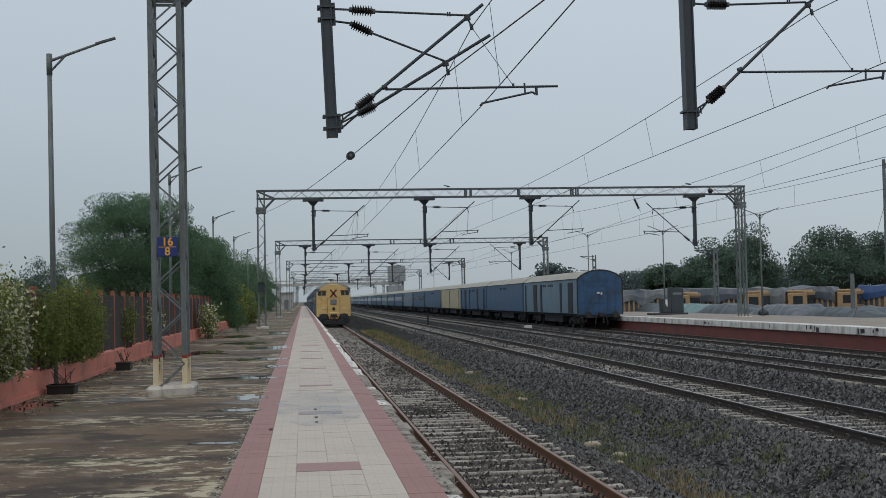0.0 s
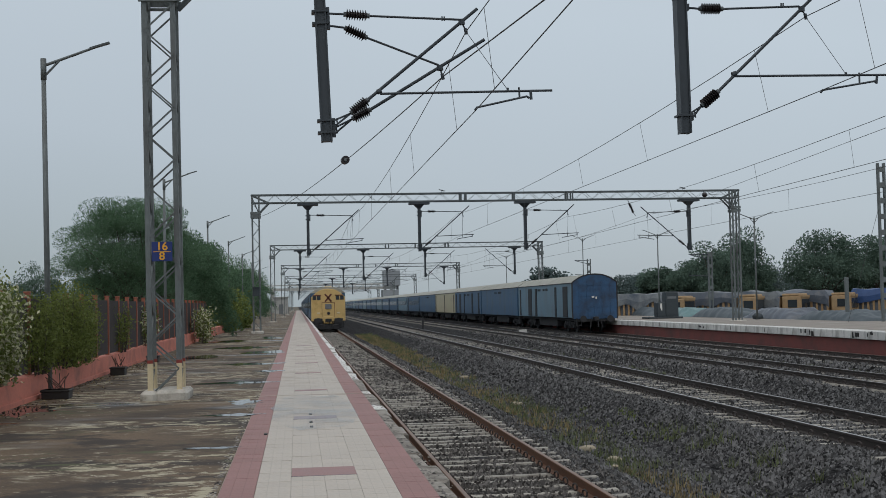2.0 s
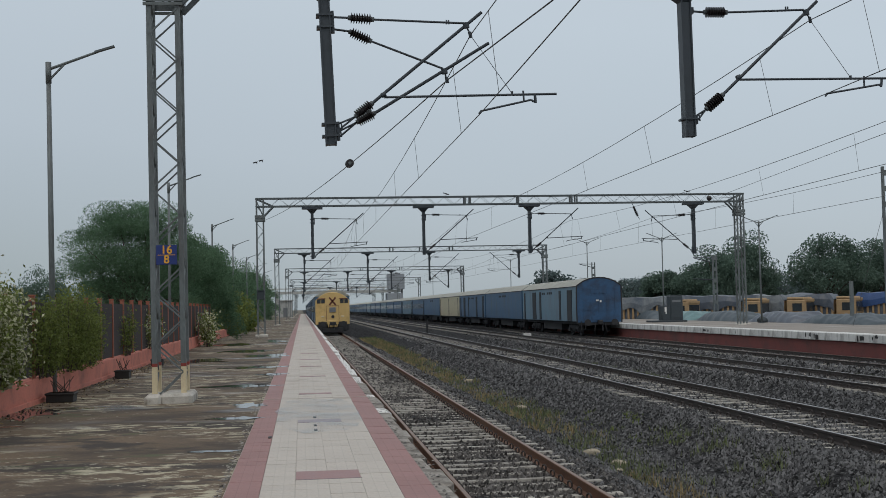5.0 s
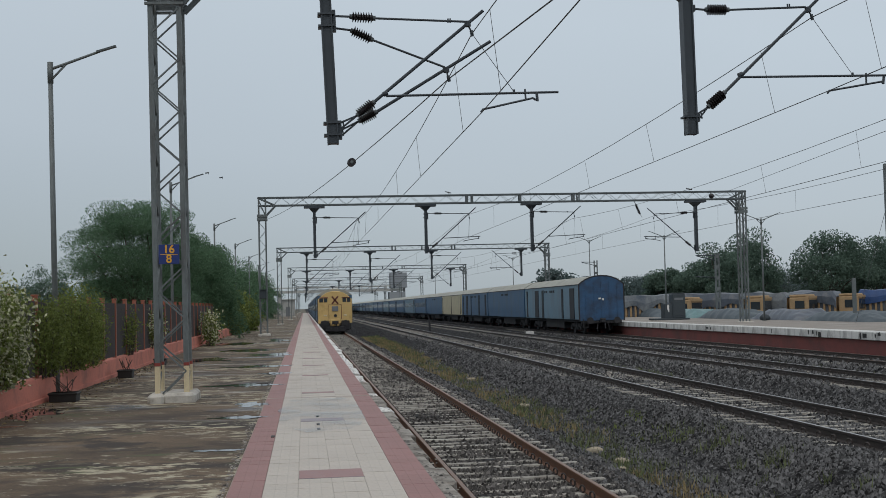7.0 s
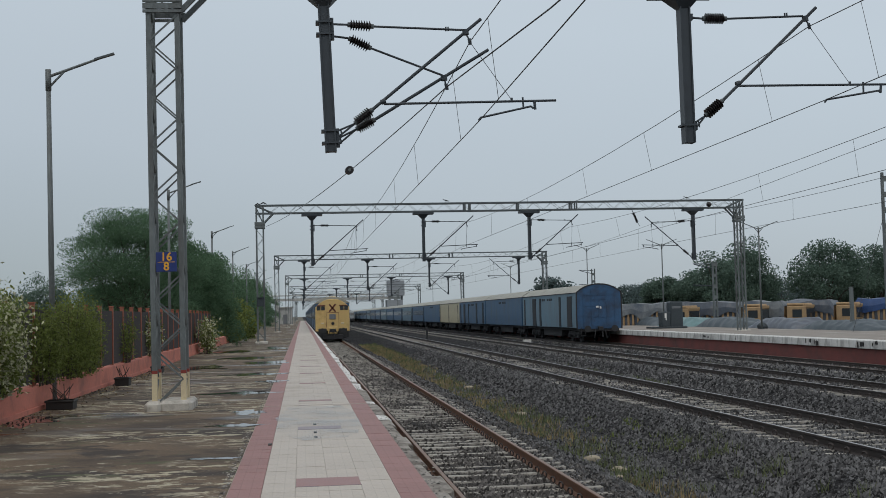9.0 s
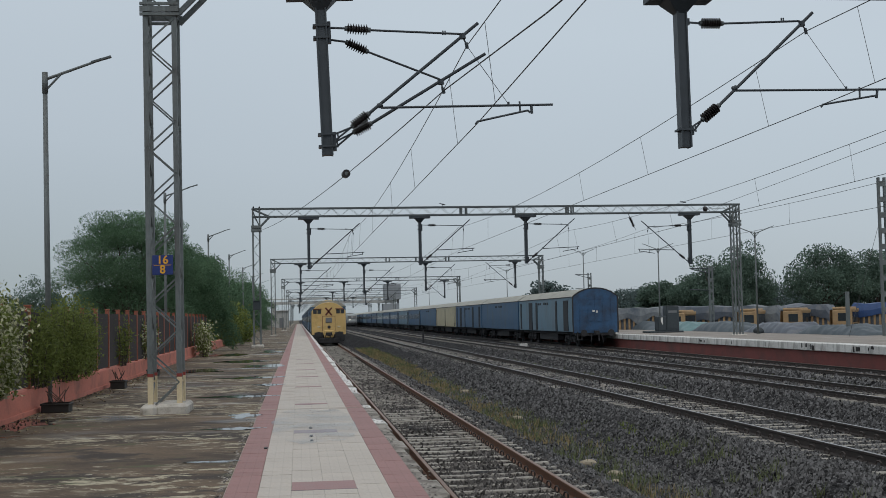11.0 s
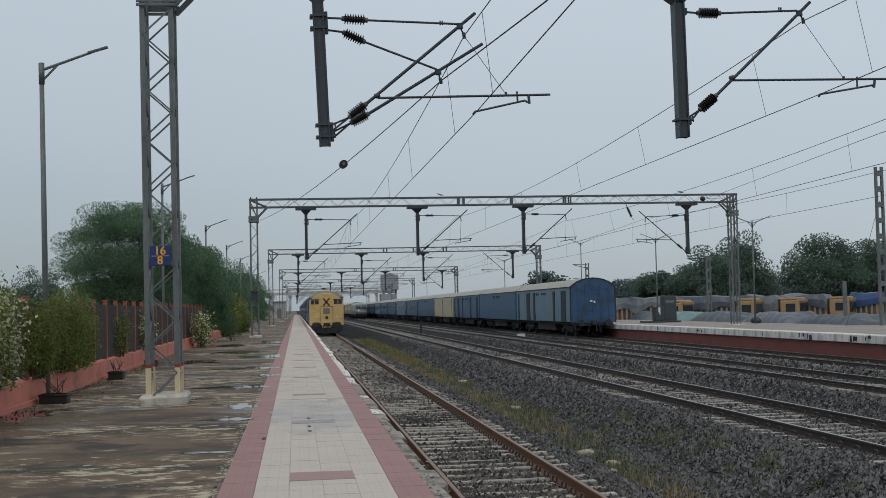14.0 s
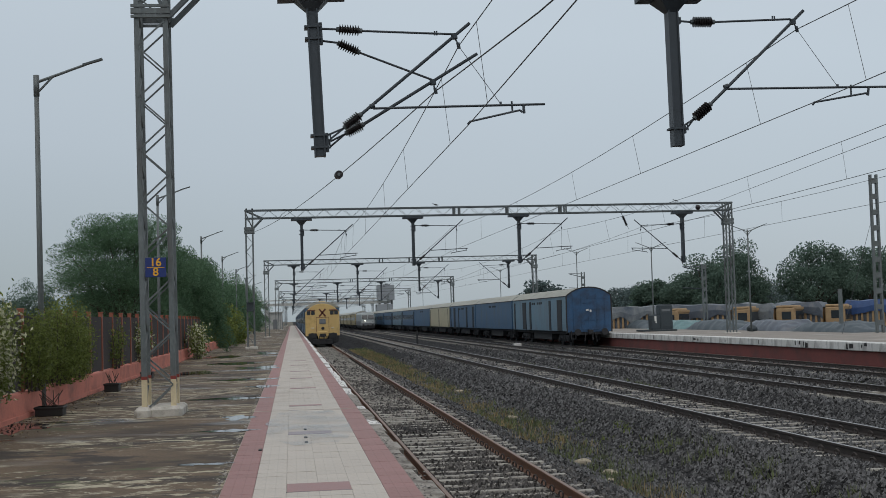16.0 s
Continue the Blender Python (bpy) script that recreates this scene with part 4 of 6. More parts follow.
bar(hub, (1.468, 35.77, 6.69), (1.47, 35.75, 6.69), 0.05, sides=12)
part("hub", hub, "steel", ball_ob, "pale metal hub")


# a second anchored wire ending on the second gantry's far column, with a round insulator
tail = thing("anchor_wire", "dark anchoring wire with a round insulator running to a gantry column", "overhead wire")
wire_tube("wire", [(17.6, 22.5, 7.75), (19.12, 38, 7.79), (21.52, 46, 8.35), (24.16, 67, 8.53), (24.7, 71.6, 8.65), (26.7, 72.9, 8.8)], 0.011, tail)
ball = bmesh.new()
bmesh.ops.create_uvsphere(ball, u_segments=14, v_segments=8, radius=0.16, matrix=Matrix.Translation((24.7, 71.6, 8.65)))
part("ball_insulator", ball, "insulator", tail, "round dark insulator", smooth=True)
strain = thing("strain_insulator", "dark ribbed insulator hanging from the gantry beam", "insulator", at=pose(20.2, 72.8, 8.5))
part("hanger", bars([((0, 0, 0.05), (0.1, 0, -0.2))], 0.02), "black_steel", strain)
part("ribbed_rod", insulator_bm((0.1, 0, -0.2), (0.35, 0, -0.8), 0.1), "insulator", strain)
part("wire_end", bars([((0.35, 0, -0.8), (0.5, 0.05, -1.0))], 0.015), "wire", strain)
relay = thing("junction_box", "small dark junction box fixed on a gantry column", "junction box", at=pose(-2.4, 72.6, 3.05))
part("housing", boxes((-0.2, 0.2, -0.12, 0.06, 0, 0.5), bevel=0.02), "box_dark", relay)
part("hood", boxes((-0.23, 0.23, -0.2, 0.06, 0.5, 0.54)), "box_dark", relay)


# ---------------------------------------------------------------- boundary wall, fence and lamps of the near platform
WALL_X = -4.72


def boundary_wall():
    w = thing("boundary_wall", "low salmon-red plastered boundary wall along the platform", "wall", kind="structure")
    bm = boxes((WALL_X - 0.22, WALL_X, -28, 80, PLAT - 0.2, 1.29), bevel=0.012)
    part("wall_body", bm, "wall_red", w)
    part("skirting", boxes((WALL_X, WALL_X + 0.035, -28, 80, PLAT - 0.1, 0.93), bevel=0.008), "wall_red", w)
    f = thing("fence", "dark sheet fence between orange steel posts on the red wall", "fence")
    post = mesh_of(boxes((-0.05, 0.05, -0.05, 0.05, 0, 1.47), (-0.06, 0.06, -0.06, 0.06, 1.47, 1.5), bevel=0.006), "post", "post_orange")
    outline = []
    for k in range(25):
        yy = 0.06 + 1.73 * k / 24
        outline.append((0.03 if k % 2 else -0.005, yy))
    pb = bmesh.new()
    low = [pb.verts.new((x, yy, 0.03)) for x, yy in outline] + [pb.verts.new((x - 0.012, yy, 0.03)) for x, yy in outline[::-1]]
    r = bmesh.ops.extrude_face_region(pb, geom=[pb.faces.new(low)])
    bmesh.ops.translate(pb, verts=[v for v in r["geom"] if isinstance(v, bmesh.types.BMVert)], vec=(0, 0, 1.35))
    bmesh.ops.recalc_face_normals(pb, faces=pb.faces)
    panel = mesh_of(pb, "panel", "fence_dark")
    y = 7.9 - 1.85 * 19
    while y < 66:
        for name, me in (("post", post), ("panel", panel)):
            ob = new(name, me)
            ob.parent, ob.location = f, (WALL_X - 0.11, y, 1.29)
        y += 1.85


boundary_wall()


def street_lamp(x, y, top, arms, base, label, group, arm=(1.25, 0.36), lean=0.0):
    t = thing("street_lamp", label, "street lamp", group, at=pose(x, y, base, 0, lean, 0))
    h = top - base
    p = bmesh.new()
    bar(p, (0, 0, 0), (0, 0, h), 0.062, 0.044, sides=12)
    bar(p, (0, 0, 0), (0, 0, 0.03), 0.16, sides=12)
    bar(p, (0, 0, h - 0.35), (0, 0, h + 0.06), 0.056, sides=12)
    part("pole", p, "steel", t, smooth=True)
    for s in arms:
        a = bmesh.new()
        bar(a, (0, 0, h - 0.08), (s * arm[0] * 0.75, 0, h + arm[1] * 0.72), 0.03, 0.025, sides=8)
        bar(a, (0, 0, h - 0.3), (s * 0.3, 0, h + 0.02), 0.022, sides=6)
        ao = part("arm", a, "steel", t)
        hd = bmesh.new()
        angle_bar(hd, (s * arm[0] * 0.70, 0, h + arm[1] * 0.69), (s * arm[0], 0, h + arm[1]), 0.10, 0.035)
        part("lamp_head", hd, "grey_steel", ao, "slim grey lamp head")


for x, y, z in ((-4.71, 24.0, 7.22), (-5.06, 48, 7.38), (-5.06, 71, 7.36), (-5.1, 93, 7.38), (-5.1, 116, 7.4), (-5.1, 140, 7.4), (-5.1, 165, 7.4)):
    street_lamp(x, y, z, (1,), PLAT, "grey steel lamp post with one raised arm along the wall", "single-arm platform lamps", lean=-0.6 if y < 30 else 0.0)
for x, y, z in ((29.4, 75.8, 7.45), (29.5, 97.5, 7.65), (29.5, 124, 8.75), (28.5, 165, 8.6), (28.5, 215, 8.6), (28.5, 265, 8.6)):
    street_lamp(x, y, z, (-1, 1), FAR_PLAT, "grey steel lamp post with two raised arms on the far platform", "double-arm platform lamps", arm=(1.3, 0.42))


# ---------------------------------------------------------------- far platform
def far_platform():
    bm = boxes((22.81, 33.2, -30, PLAT_END, -0.6, FAR_PLAT - 0.003))
    ob = tagged(part("far_platform", bm, "far_concrete"), "grey concrete far platform with red face and whitewashed edge", "platform", kind="structure")
    part("red_face", boxes((22.78, 22.81, -30, PLAT_END, -0.6, 0.60)), "fascia", ob, "dark red painted platform face")
    rng = random.Random(3)
    y = -29.9
    shared = [mesh_of(boxes((0, 0.75, 0, 2.98, -0.34, 0), bevel=0.02), "edge_slab", "edge_paint")]
    while y < 240:
        o = new("edge_slab", shared[0])
        o.parent, o.location = ob, (22.66, y, FAR_PLAT + rng.uniform(0.0, 0.012))
        y += 3.0


    # black blocks on the slab face stand for the dark inside broken notches
    for y, d in ((67.3, 0.1), (67.0, 0.3), (66.5, 0.12), (62.2, 0.06), (53.1, 0.1), (52.6, 0.16), (52.2, 0.08), (51.8, 0.3), (47.9, 0.12), (47.4, 0.34), (46.6, 0.1), (46.2, 0.2), (75, 0.1), (57.5, 0.06)):
        top = FAR_PLAT - 0.12 * rng.random()
        nb = boxes((22.645, 22.68, y, y + d, top - 0.1 - 0.16 * rng.random(), top), bevel=0.012)
        for v in nb.verts:
            v.co += Vector((0, rng.uniform(-0.03, 0.03), rng.uniform(-0.03, 0.02)))
        part("broken_notch", nb, "pot", ob, "black block for the dark of an edge notch")


far_platform()


# ---------------------------------------------------------------- trains
def coach_profile(w=1.625, floor=1.08, eave=3.6, top=4.2):
    pts = [(-w, floor), (-w - 0.02, floor + 0.9), (-w, eave)]
    for k in range(1, 12):
        a = math.pi * k / 12
        pts.append((-w * math.cos(a), eave + (top - eave) * (1 - abs(math.cos(a)) ** 2.3)))
    return pts + [(w, eave), (w + 0.02, floor + 0.9), (w, floor)]


def bogie_bm():
    bm = bmesh.new()
    for s in (-1, 1):
        box(bm, s * 1.02 - 0.09, s * 1.02 + 0.09, -1.75, 1.75, 0.5, 0.78, bevel=0.03)
        for y in (-1.45, 1.45):
            box(bm, s * 1.02 - 0.16, s * 1.02 + 0.16, y - 0.22, y + 0.22, 0.3, 0.62, bevel=0.03)
            bar(bm, (s * 0.80, y, 0.46), (s * 0.93, y, 0.46), 0.455, sides=20)
        for y in (-0.35, 0.35):
            bar(bm, (s * 1.02, y, 0.3), (s * 1.02, y, 0.9), 0.13, sides=8)
    for y in (-1.45, 1.45):
        bar(bm, (-0.9, y, 0.46), (0.9, y, 0.46), 0.08)
    box(bm, -1.1, 1.1, -0.25, 0.25, 0.45, 0.9)
    return bm


BOGIE = mesh_of(bogie_bm(), "bogie", "under")
L_COACH = 21.3


def coach(label, group, body, roof="coach_roof", doors=(), windows=(), slots=(), name="railway_coach", low=False, end_mat=None, dark_door=None, w=1.625):
    """A coach with its near end at y = 0, rail tops at z = 0."""
    t = thing(name, label, "railway coach", group)
    prof = coach_profile(w)
    part("body", extrude_profile(prof[:3] + prof[-3:], 0, L_COACH), body, t)
    rf = [(x * 1.012, z + 0.012) for x, z in prof[2:-2]]
    part("roof", extrude_profile(rf, -0.03, L_COACH + 0.03), roof, t, "weathered pale grey curved roof")
    for sd in (-1, 1):
        part("gutter", boxes((sd * w - 0.03 + sd * 0.02, sd * w + 0.03 + sd * 0.02, -0.04, L_COACH + 0.04, 3.56, 3.61)), "under", t)
    part("end_frame", extrude_profile([(x * 0.99, z - 0.03) for x, z in prof], L_COACH - 0.001, L_COACH + 0.12), "under", t)
    part("underframe", boxes((-1.3, 1.3, 0.3, L_COACH - 0.3, 0.86, 1.078), (-1.2, 1.2, 7.2, 14.2, 0.38, 0.86), (-1.45, 1.45, -0.02, 0.25, 0.8, 1.08)), "under", t)
    for y in (3.3, L_COACH - 3.3):
        b = new("bogie", BOGIE)
        b.parent, b.location = t, (0, y, 0)
    part("gangway", boxes((-0.75, 0.75, L_COACH, L_COACH + 0.62, 1.1, 3.3), (-0.1, 0.1, L_COACH, L_COACH + 0.7, 0.8, 1.0)), "under", t)
    if low:
        return t
    for y0, y1 in doors:
        for s in (-1, 1):
            xx = s * w
            part("door", boxes((xx - 0.05, xx + 0.05, y0, y1, 1.12, 3.36), bevel=0.01), dark_door or "gap_dark", t)
    for y0, y1, z0, z1 in windows:
        for s in (-1, 1):
            xx = s * (w + 0.012)
            part("window", boxes((xx - 0.02, xx + 0.02, y0, y1, z0, z1)), "glass", t)
    for y in slots:
        for s in (-1, 1):
            xx = s * (w + 0.008)
            part("vent", boxes((xx - 0.02, xx + 0.02, y, y + 0.45, 3.12, 3.3)), "gap_dark", t)
    return t


def buffers(t, y=0.0, cowl=True):
    for s in (-1, 1):
        b = bmesh.new()
        bar(b, (s * 0.98, y, 1.0), (s * 0.98, y - 0.5, 1.0), 0.11, sides=12)
        bar(b, (s * 0.98, y - 0.5, 1.0), (s * 0.98, y - 0.56, 1.0), 0.24, sides=16)
        part("buffer", b, "under", t)
    c = bmesh.new()
    box(c, -0.16, 0.16, y - 0.5, y, 0.85, 1.15, bevel=0.03)
    bar(c, (-0.3, y - 0.1, 0.95), (-0.42, y - 0.2, 0.35), 0.035)
    bar(c, (0.35, y - 0.1, 0.95), (0.5, y - 0.2, 0.3), 0.035)
    bar(c, (0.1, y - 0.4, 0.9), (0.12, y - 0.45, 0.4), 0.05)
    part("coupler", c, "under", t)


def parcel_end(t):
    """Closed end wall with framing, a double door and fittings."""
    bm = extrude_profile(coach_profile(1.615, 1.0, 3.59, 4.17), -0.06, 0.0)
    e = part("end_wall", bm, "coach_end", t, "deep blue flat end wall")
    rb = bmesh.new()
    for x in (-1.15, -0.56, -0.02, 0.02, 0.56, 1.15):
        box(rb, x - 0.02, x + 0.02, -0.085, -0.05, 1.2, 3.75 if abs(x) < 0.6 else 3.5)
    for z in (1.2, 1.9, 2.62, 3.4):
        box(rb, -1.15, 1.15, -0.08, -0.05, z - 0.02, z + 0.02)
    for s in (-1, 1):
        for z in (1.85, 3.1):
            box(rb, s * 0.3 - 0.16, s * 0.3 + 0.16, -0.10, -0.05, z - 0.03, z + 0.03)
    part("framing", rb, "coach_end", e)
    rim = bmesh.new()
    outline = coach_profile(1.63, 0.98, 3.6, 4.2)
    for p, q in zip(outline, outline[1:]):
        angle_bar(rim, (p[0], -0.05, p[1]), (q[0], -0.05, q[1]), 0.06, 0.09)
    part("end_rim", rim, "under", e, "dark grimy rim of the end wall")
    part("latch", boxes((-0.22, -0.04, -0.13, -0.06, 2.5, 2.62), (0.05, 0.16, -0.13, -0.06, 2.42, 2.58)), "white_paint", e, "pale latch plates")
    part("end_step", boxes((-1.35, -1.05, -0.3, -0.05, 0.5, 0.56), (-1.38, -1.34, -0.2, -0.05, 0.5, 1.1), (-1.06, -1.02, -0.2, -0.05, 0.5, 1.1)), "under", e)
    buffers(t, -0.06)


BLUE_X, BLUE_Y, PITCH = 21.13, 85.6, 21.95
BLUE = "coaches of the standing blue parcel train"
SIDE_SLOTS = (8.6, 9.3, 10.0, 11.4, 12.1)
first = coach("faded light blue parcel van with a deep blue closed end", BLUE, "coach_light", doors=[(1.5, 3.0), (5.3, 5.9), (12.9, 13.6), (15.1, 16.6), (20.0, 20.5)], slots=SIDE_SLOTS)
parcel_end(first)
first.matrix_world = pose(BLUE_X, BLUE_Y, 0.06)
second = coach("dull blue parcel van with small roof vents", BLUE, "coach_blue", doors=[], slots=SIDE_SLOTS)
second.matrix_world = pose(BLUE_X, BLUE_Y + PITCH, 0.06)
third = coach("dull blue parcel van with dark door openings", BLUE, "coach_blue", doors=[(1.0, 1.9), (5.8, 6.8), (12.6, 13.1), (15.8, 17.2), (19.6, 20.2)], slots=SIDE_SLOTS)
third.matrix_world = pose(BLUE_X, BLUE_Y + 2 * PITCH, 0.06)
fourth = coach("weathered cream parcel van in the blue train", BLUE, "coach_cream", doors=[(0.8, 0.95), (10.3, 10.5), (20.3, 20.5)], slots=())
fourth.matrix_world = pose(BLUE_X, BLUE_Y + 3 * PITCH, 0.06)
plain = coach("blue sleeper coach with a band of windows", BLUE, "coach_blue", doors=[(0.6, 1.3), (20.0, 20.7)], windows=[(2.2 + 1.62 * k, 3.2 + 1.62 * k, 2.1, 2.85) for k in range(11)])
plain.matrix_world = pose(BLUE_X, BLUE_Y + 5 * PITCH, 0.06)
copy_thing(second, pose(BLUE_X, BLUE_Y + 4 * PITCH, 0.06))
pale = coach("pale blue coach with a band of windows", BLUE, "coach_light", doors=[(0.6, 1.3), (20.0, 20.7)], windows=[(2.2 + 1.62 * k, 3.2 + 1.62 * k, 2.1, 2.85) for k in range(11)])
pale.matrix_world = pose(BLUE_X, BLUE_Y + 6 * PITCH, 0.06)
for k in range(7, 20):
    copy_thing(pale if k % 3 == 0 else plain, pose(BLUE_X, BLUE_Y + k * PITCH, 0.06))


def yellow_end(t):
    """Yellow rear end: rounded eaves, corner windows, a painted cross, buffers and cowling."""
    prof = coach_profile(1.63, 0.95, 3.2, 4.02)
    bm = extrude_profile(prof, -0.45, 0.0)
    for v in bm.verts:
        if v.co.y < -0.4:
            v.co.x *= 0.965
            v.co.z = min(v.co.z, 3.95)
    e = part("end_wall", bm, "yellow", t, "yellow painted end wall")
    y = -0.45
    for s in (-1, 1):
        part("corner_window", boxes((s * 1.1 - 0.42, s * 1.1 + 0.42, y - 0.03, y + 0.25, 2.9, 3.36), bevel=0.07), "glass", e, "dark corner window")
        part("window_visor", boxes((s * 1.06 - 0.42, s * 1.06 + 0.4, y - 0.09, y + 0.1, 3.34, 3.43), bevel=0.03), "mark_brown", e)
        b = bmesh.new()
        angle_bar(b, (s * 0.30, y - 0.02, 2.78), (-s * 0.30, y - 0.02, 3.5), 0.02, 0.15)
        part("cross_stroke", b, "mark_brown", e, "dark brown painted stroke")
        part("lower_cut", boxes((s * 0.96 - 0.42, s * 0.96 + 0.42, y - 0.05, y + 0.06, 0.25, 1.2), bevel=0.08), "under", e)
        part("steps", boxes((s * 1.42 - 0.1, s * 1.42 + 0.1, y - 0.02, y + 0.3, 0.35, 0.95), bevel=0.03), "under", e)
        part("window_post", boxes((s * 1.1 - 0.025, s * 1.1 + 0.025, y - 0.045, y - 0.02, 2.92, 3.34)), "yellow", e)
        part("tail_lamp", boxes((s * 0.95 - 0.14, s * 0.95 + 0.14, y - 0.05, y, 1.62, 1.76), bevel=0.02), "cream", e)
    part("headlight_box", boxes((-0.30, 0.30, y - 0.07, y, 2.08, 2.56), bevel=0.02), "loco_grey", e, "dark headlight box")
    part("door_line", boxes((-0.62, -0.58, y - 0.012, y, 1.3, 2.7), (0.58, 0.62, y - 0.012, y, 1.3, 2.7), (-0.62, 0.62, y - 0.012, y, 2.68, 2.72)), "mark_brown", e)
    r = bmesh.new()
    bar(r, (0.02, y, 1.66), (0.02, y - 0.05, 1.66), 0.15, sides=16)
    part("round_port", r, "under", e)
    part("grille_box", boxes((-0.46, 0.46, y - 0.1, y + 0.02, 0.66, 1.36), bevel=0.06), "yellow", e)
    part("grille", boxes((-0.3, 0.3, y - 0.12, y - 0.1, 0.86, 1.16), bevel=0.02), "under", e)
    buffers(t, y)
    part("rail_guard", boxes((-1.0, 1.0, y - 0.12, y + 0.1, 0.14, 0.62), bevel=0.05), "under", e)
    part("roof_vent", boxes((-0.35, 0.35, 0.1, 1.2, 4.0, 4.24), bevel=0.05), "yellow", e)


YEL_X, YEL_Y = 2.9, 117.4
rear = coach("blue coach with a bright yellow rear end marked with a cross", "coaches of the standing yellow-ended train", "coach_blue", doors=[(0.8, 1.6), (19.6, 20.4)], windows=[(2.4 + 1.62 * k, 3.3 + 1.62 * k, 2.1, 2.8) for k in range(10)])
yellow_end(rear)
rear.matrix_world = pose(YEL_X, YEL_Y, 0)
follow = coach("dull blue coach of the standing train", "coaches of the standing yellow-ended train", "coach_blue", doors=[(0.8, 1.6), (19.6, 20.4)], windows=[(2.4 + 1.62 * k, 3.3 + 1.62 * k, 2.1, 2.8) for k in range(10)])
follow.matrix_world = pose(YEL_X, YEL_Y + PITCH, 0)
for k in range(2, 13):
    copy_thing(follow, pose(YEL_X, YEL_Y + k * PITCH, 0))


def locomotive():
    t = thing("locomotive", "white and dark grey electric locomotive with a lit headlight", "locomotive")
    w = 1.52
    sec = [(-w, 1.0), (-w, 3.35), (-1.2, 3.75), (1.2, 3.75), (w, 3.35), (w, 1.0)]
    bm = extrude_profile(sec, 0.9, 18.6)
    part("body", bm, "loco_white", t)
    nose = extrude_profile(sec, -0.35, 0.9)
    for v in nose.verts:
        if v.co.y < 0:
            v.co.x *= 0.9
            v.co.y += max(0, v.co.z - 2.1) * 0.42
            v.co.z = min(v.co.z, 3.62)
    n = part("cab", nose, "loco_white", t)
    for s in (-1, 1):
        g = bmesh.new()
        angle_bar(g, (s * 0.68, -0.29, 2.42), (s * 0.68, 0.03, 3.18), 1.14, 0.05)
        part("windscreen", g, "glass", n, "dark windscreen pane")
        h = bmesh.new()
        bar(h, (s * 1.0, -0.34, 1.75), (s * 1.0, -0.42, 1.75), 0.1, sides=12)
        part("marker_lamp", h, "loco_grey", n)
    h = bmesh.new()
    bar(h, (-0.62, -0.34, 1.98), (-0.62, -0.44, 1.98), 0.10, sides=12)
    part("headlight", h, "lamp_on", n, "lit white headlight")
    part("side_band", boxes((-w - 0.012, w + 0.012, 0.9, 18.6, 1.0, 1.9)), "loco_grey", t)
    part("front_band", boxes((-1.4, 1.4, -0.4, -0.33, 1.05, 1.5)), "loco_grey", n)
    part("underframe", boxes((-1.3, 1.3, 0, 18.4, 0.55, 1.0), (-1.4, 1.4, -0.5, 0.0, 0.35, 1.0)), "under", t)
    for y in (3.6, 14.9):
        b = new("bogie", BOGIE)
        b.parent, b.location = t, (0, y, 0)
    p = bmesh.new()
    for y0 in (2.2, 15.6):
        for s in (-0.5, 0.5):
            bar(p, (s, y0, 3.8), (s * 0.8, y0 + 1.5, 4.25), 0.03)
        box(p, -0.8, 0.8, y0 - 0.1, y0 + 1.8, 3.75, 3.86)
    part("roof_gear", p, "loco_grey", t)
    buffers(t, -0.4)
    return t


loco = locomotive()
hauled = [coach("cream-yellow and brown coach hauled by the approaching locomotive", "coaches of the approaching train", "coach_yellow", doors=[(0.8, 1.6), (19.6, 20.4)], windows=[(2.4 + 1.62 * k, 3.3 + 1.62 * k, 2.1, 2.8) for k in range(10)])]
for k in range(9):
    hauled.append(copy_thing(hauled[0], pose(0, 0, 0)))


# ---------------------------------------------------------------- plants
def let_light_through(m, share):
    """Mixes translucency into a leaf material."""
    tree_nodes = m.node_tree
    out = next(n for n in tree_nodes.nodes if n.type == "OUTPUT_MATERIAL")
    shader = next(n for n in tree_nodes.nodes if n.type == "BSDF_PRINCIPLED")
    tl = tree_nodes.nodes.new("ShaderNodeBsdfTranslucent")
    mix = tree_nodes.nodes.new("ShaderNodeMixShader")
    mix.inputs[0].default_value = share
    col = shader.inputs["Base Color"]
    if col.is_linked:
        tree_nodes.links.new(col.links[0].from_socket, tl.inputs["Color"])
    else:
        tl.inputs["Color"].default_value = col.default_value
    tree_nodes.links.new(shader.outputs[0], mix.inputs[1])
    tree_nodes.links.new(tl.outputs[0], mix.inputs[2])
    tree_nodes.links.new(mix.outputs[0], out.inputs["Surface"])


for key in ("leaf", "leaf_dark", "leaf_bush", "leaf_pale", "leaf_hazed"):
    let_light_through(M[key], 0.4)


def leaf_quads(centres, size, rng, upright=0.0, slim=0.5, along=None):
    """Small four-cornered leaves round the given places."""
    n = len(centres)
    a = rng.normal(size=(n, 3))
    a /= np.linalg.norm(a, axis=1)[:, None]
    if along is not None:
        a = a * 1.0 + along
    a[:, 2] += upright
    a /= np.linalg.norm(a, axis=1)[:, None]
    b = np.cross(a, rng.normal(size=(n, 3)))
    b /= np.linalg.norm(b, axis=1)[:, None]
    s = size * rng.uniform(0.6, 1.4, n)[:, None]
    P = np.stack([centres - a * s, centres + b * s * slim, centres + a * s, centres - b * s * slim], 1)
    return P.reshape(-1, 3), np.arange(n * 4).reshape(-1, 4)


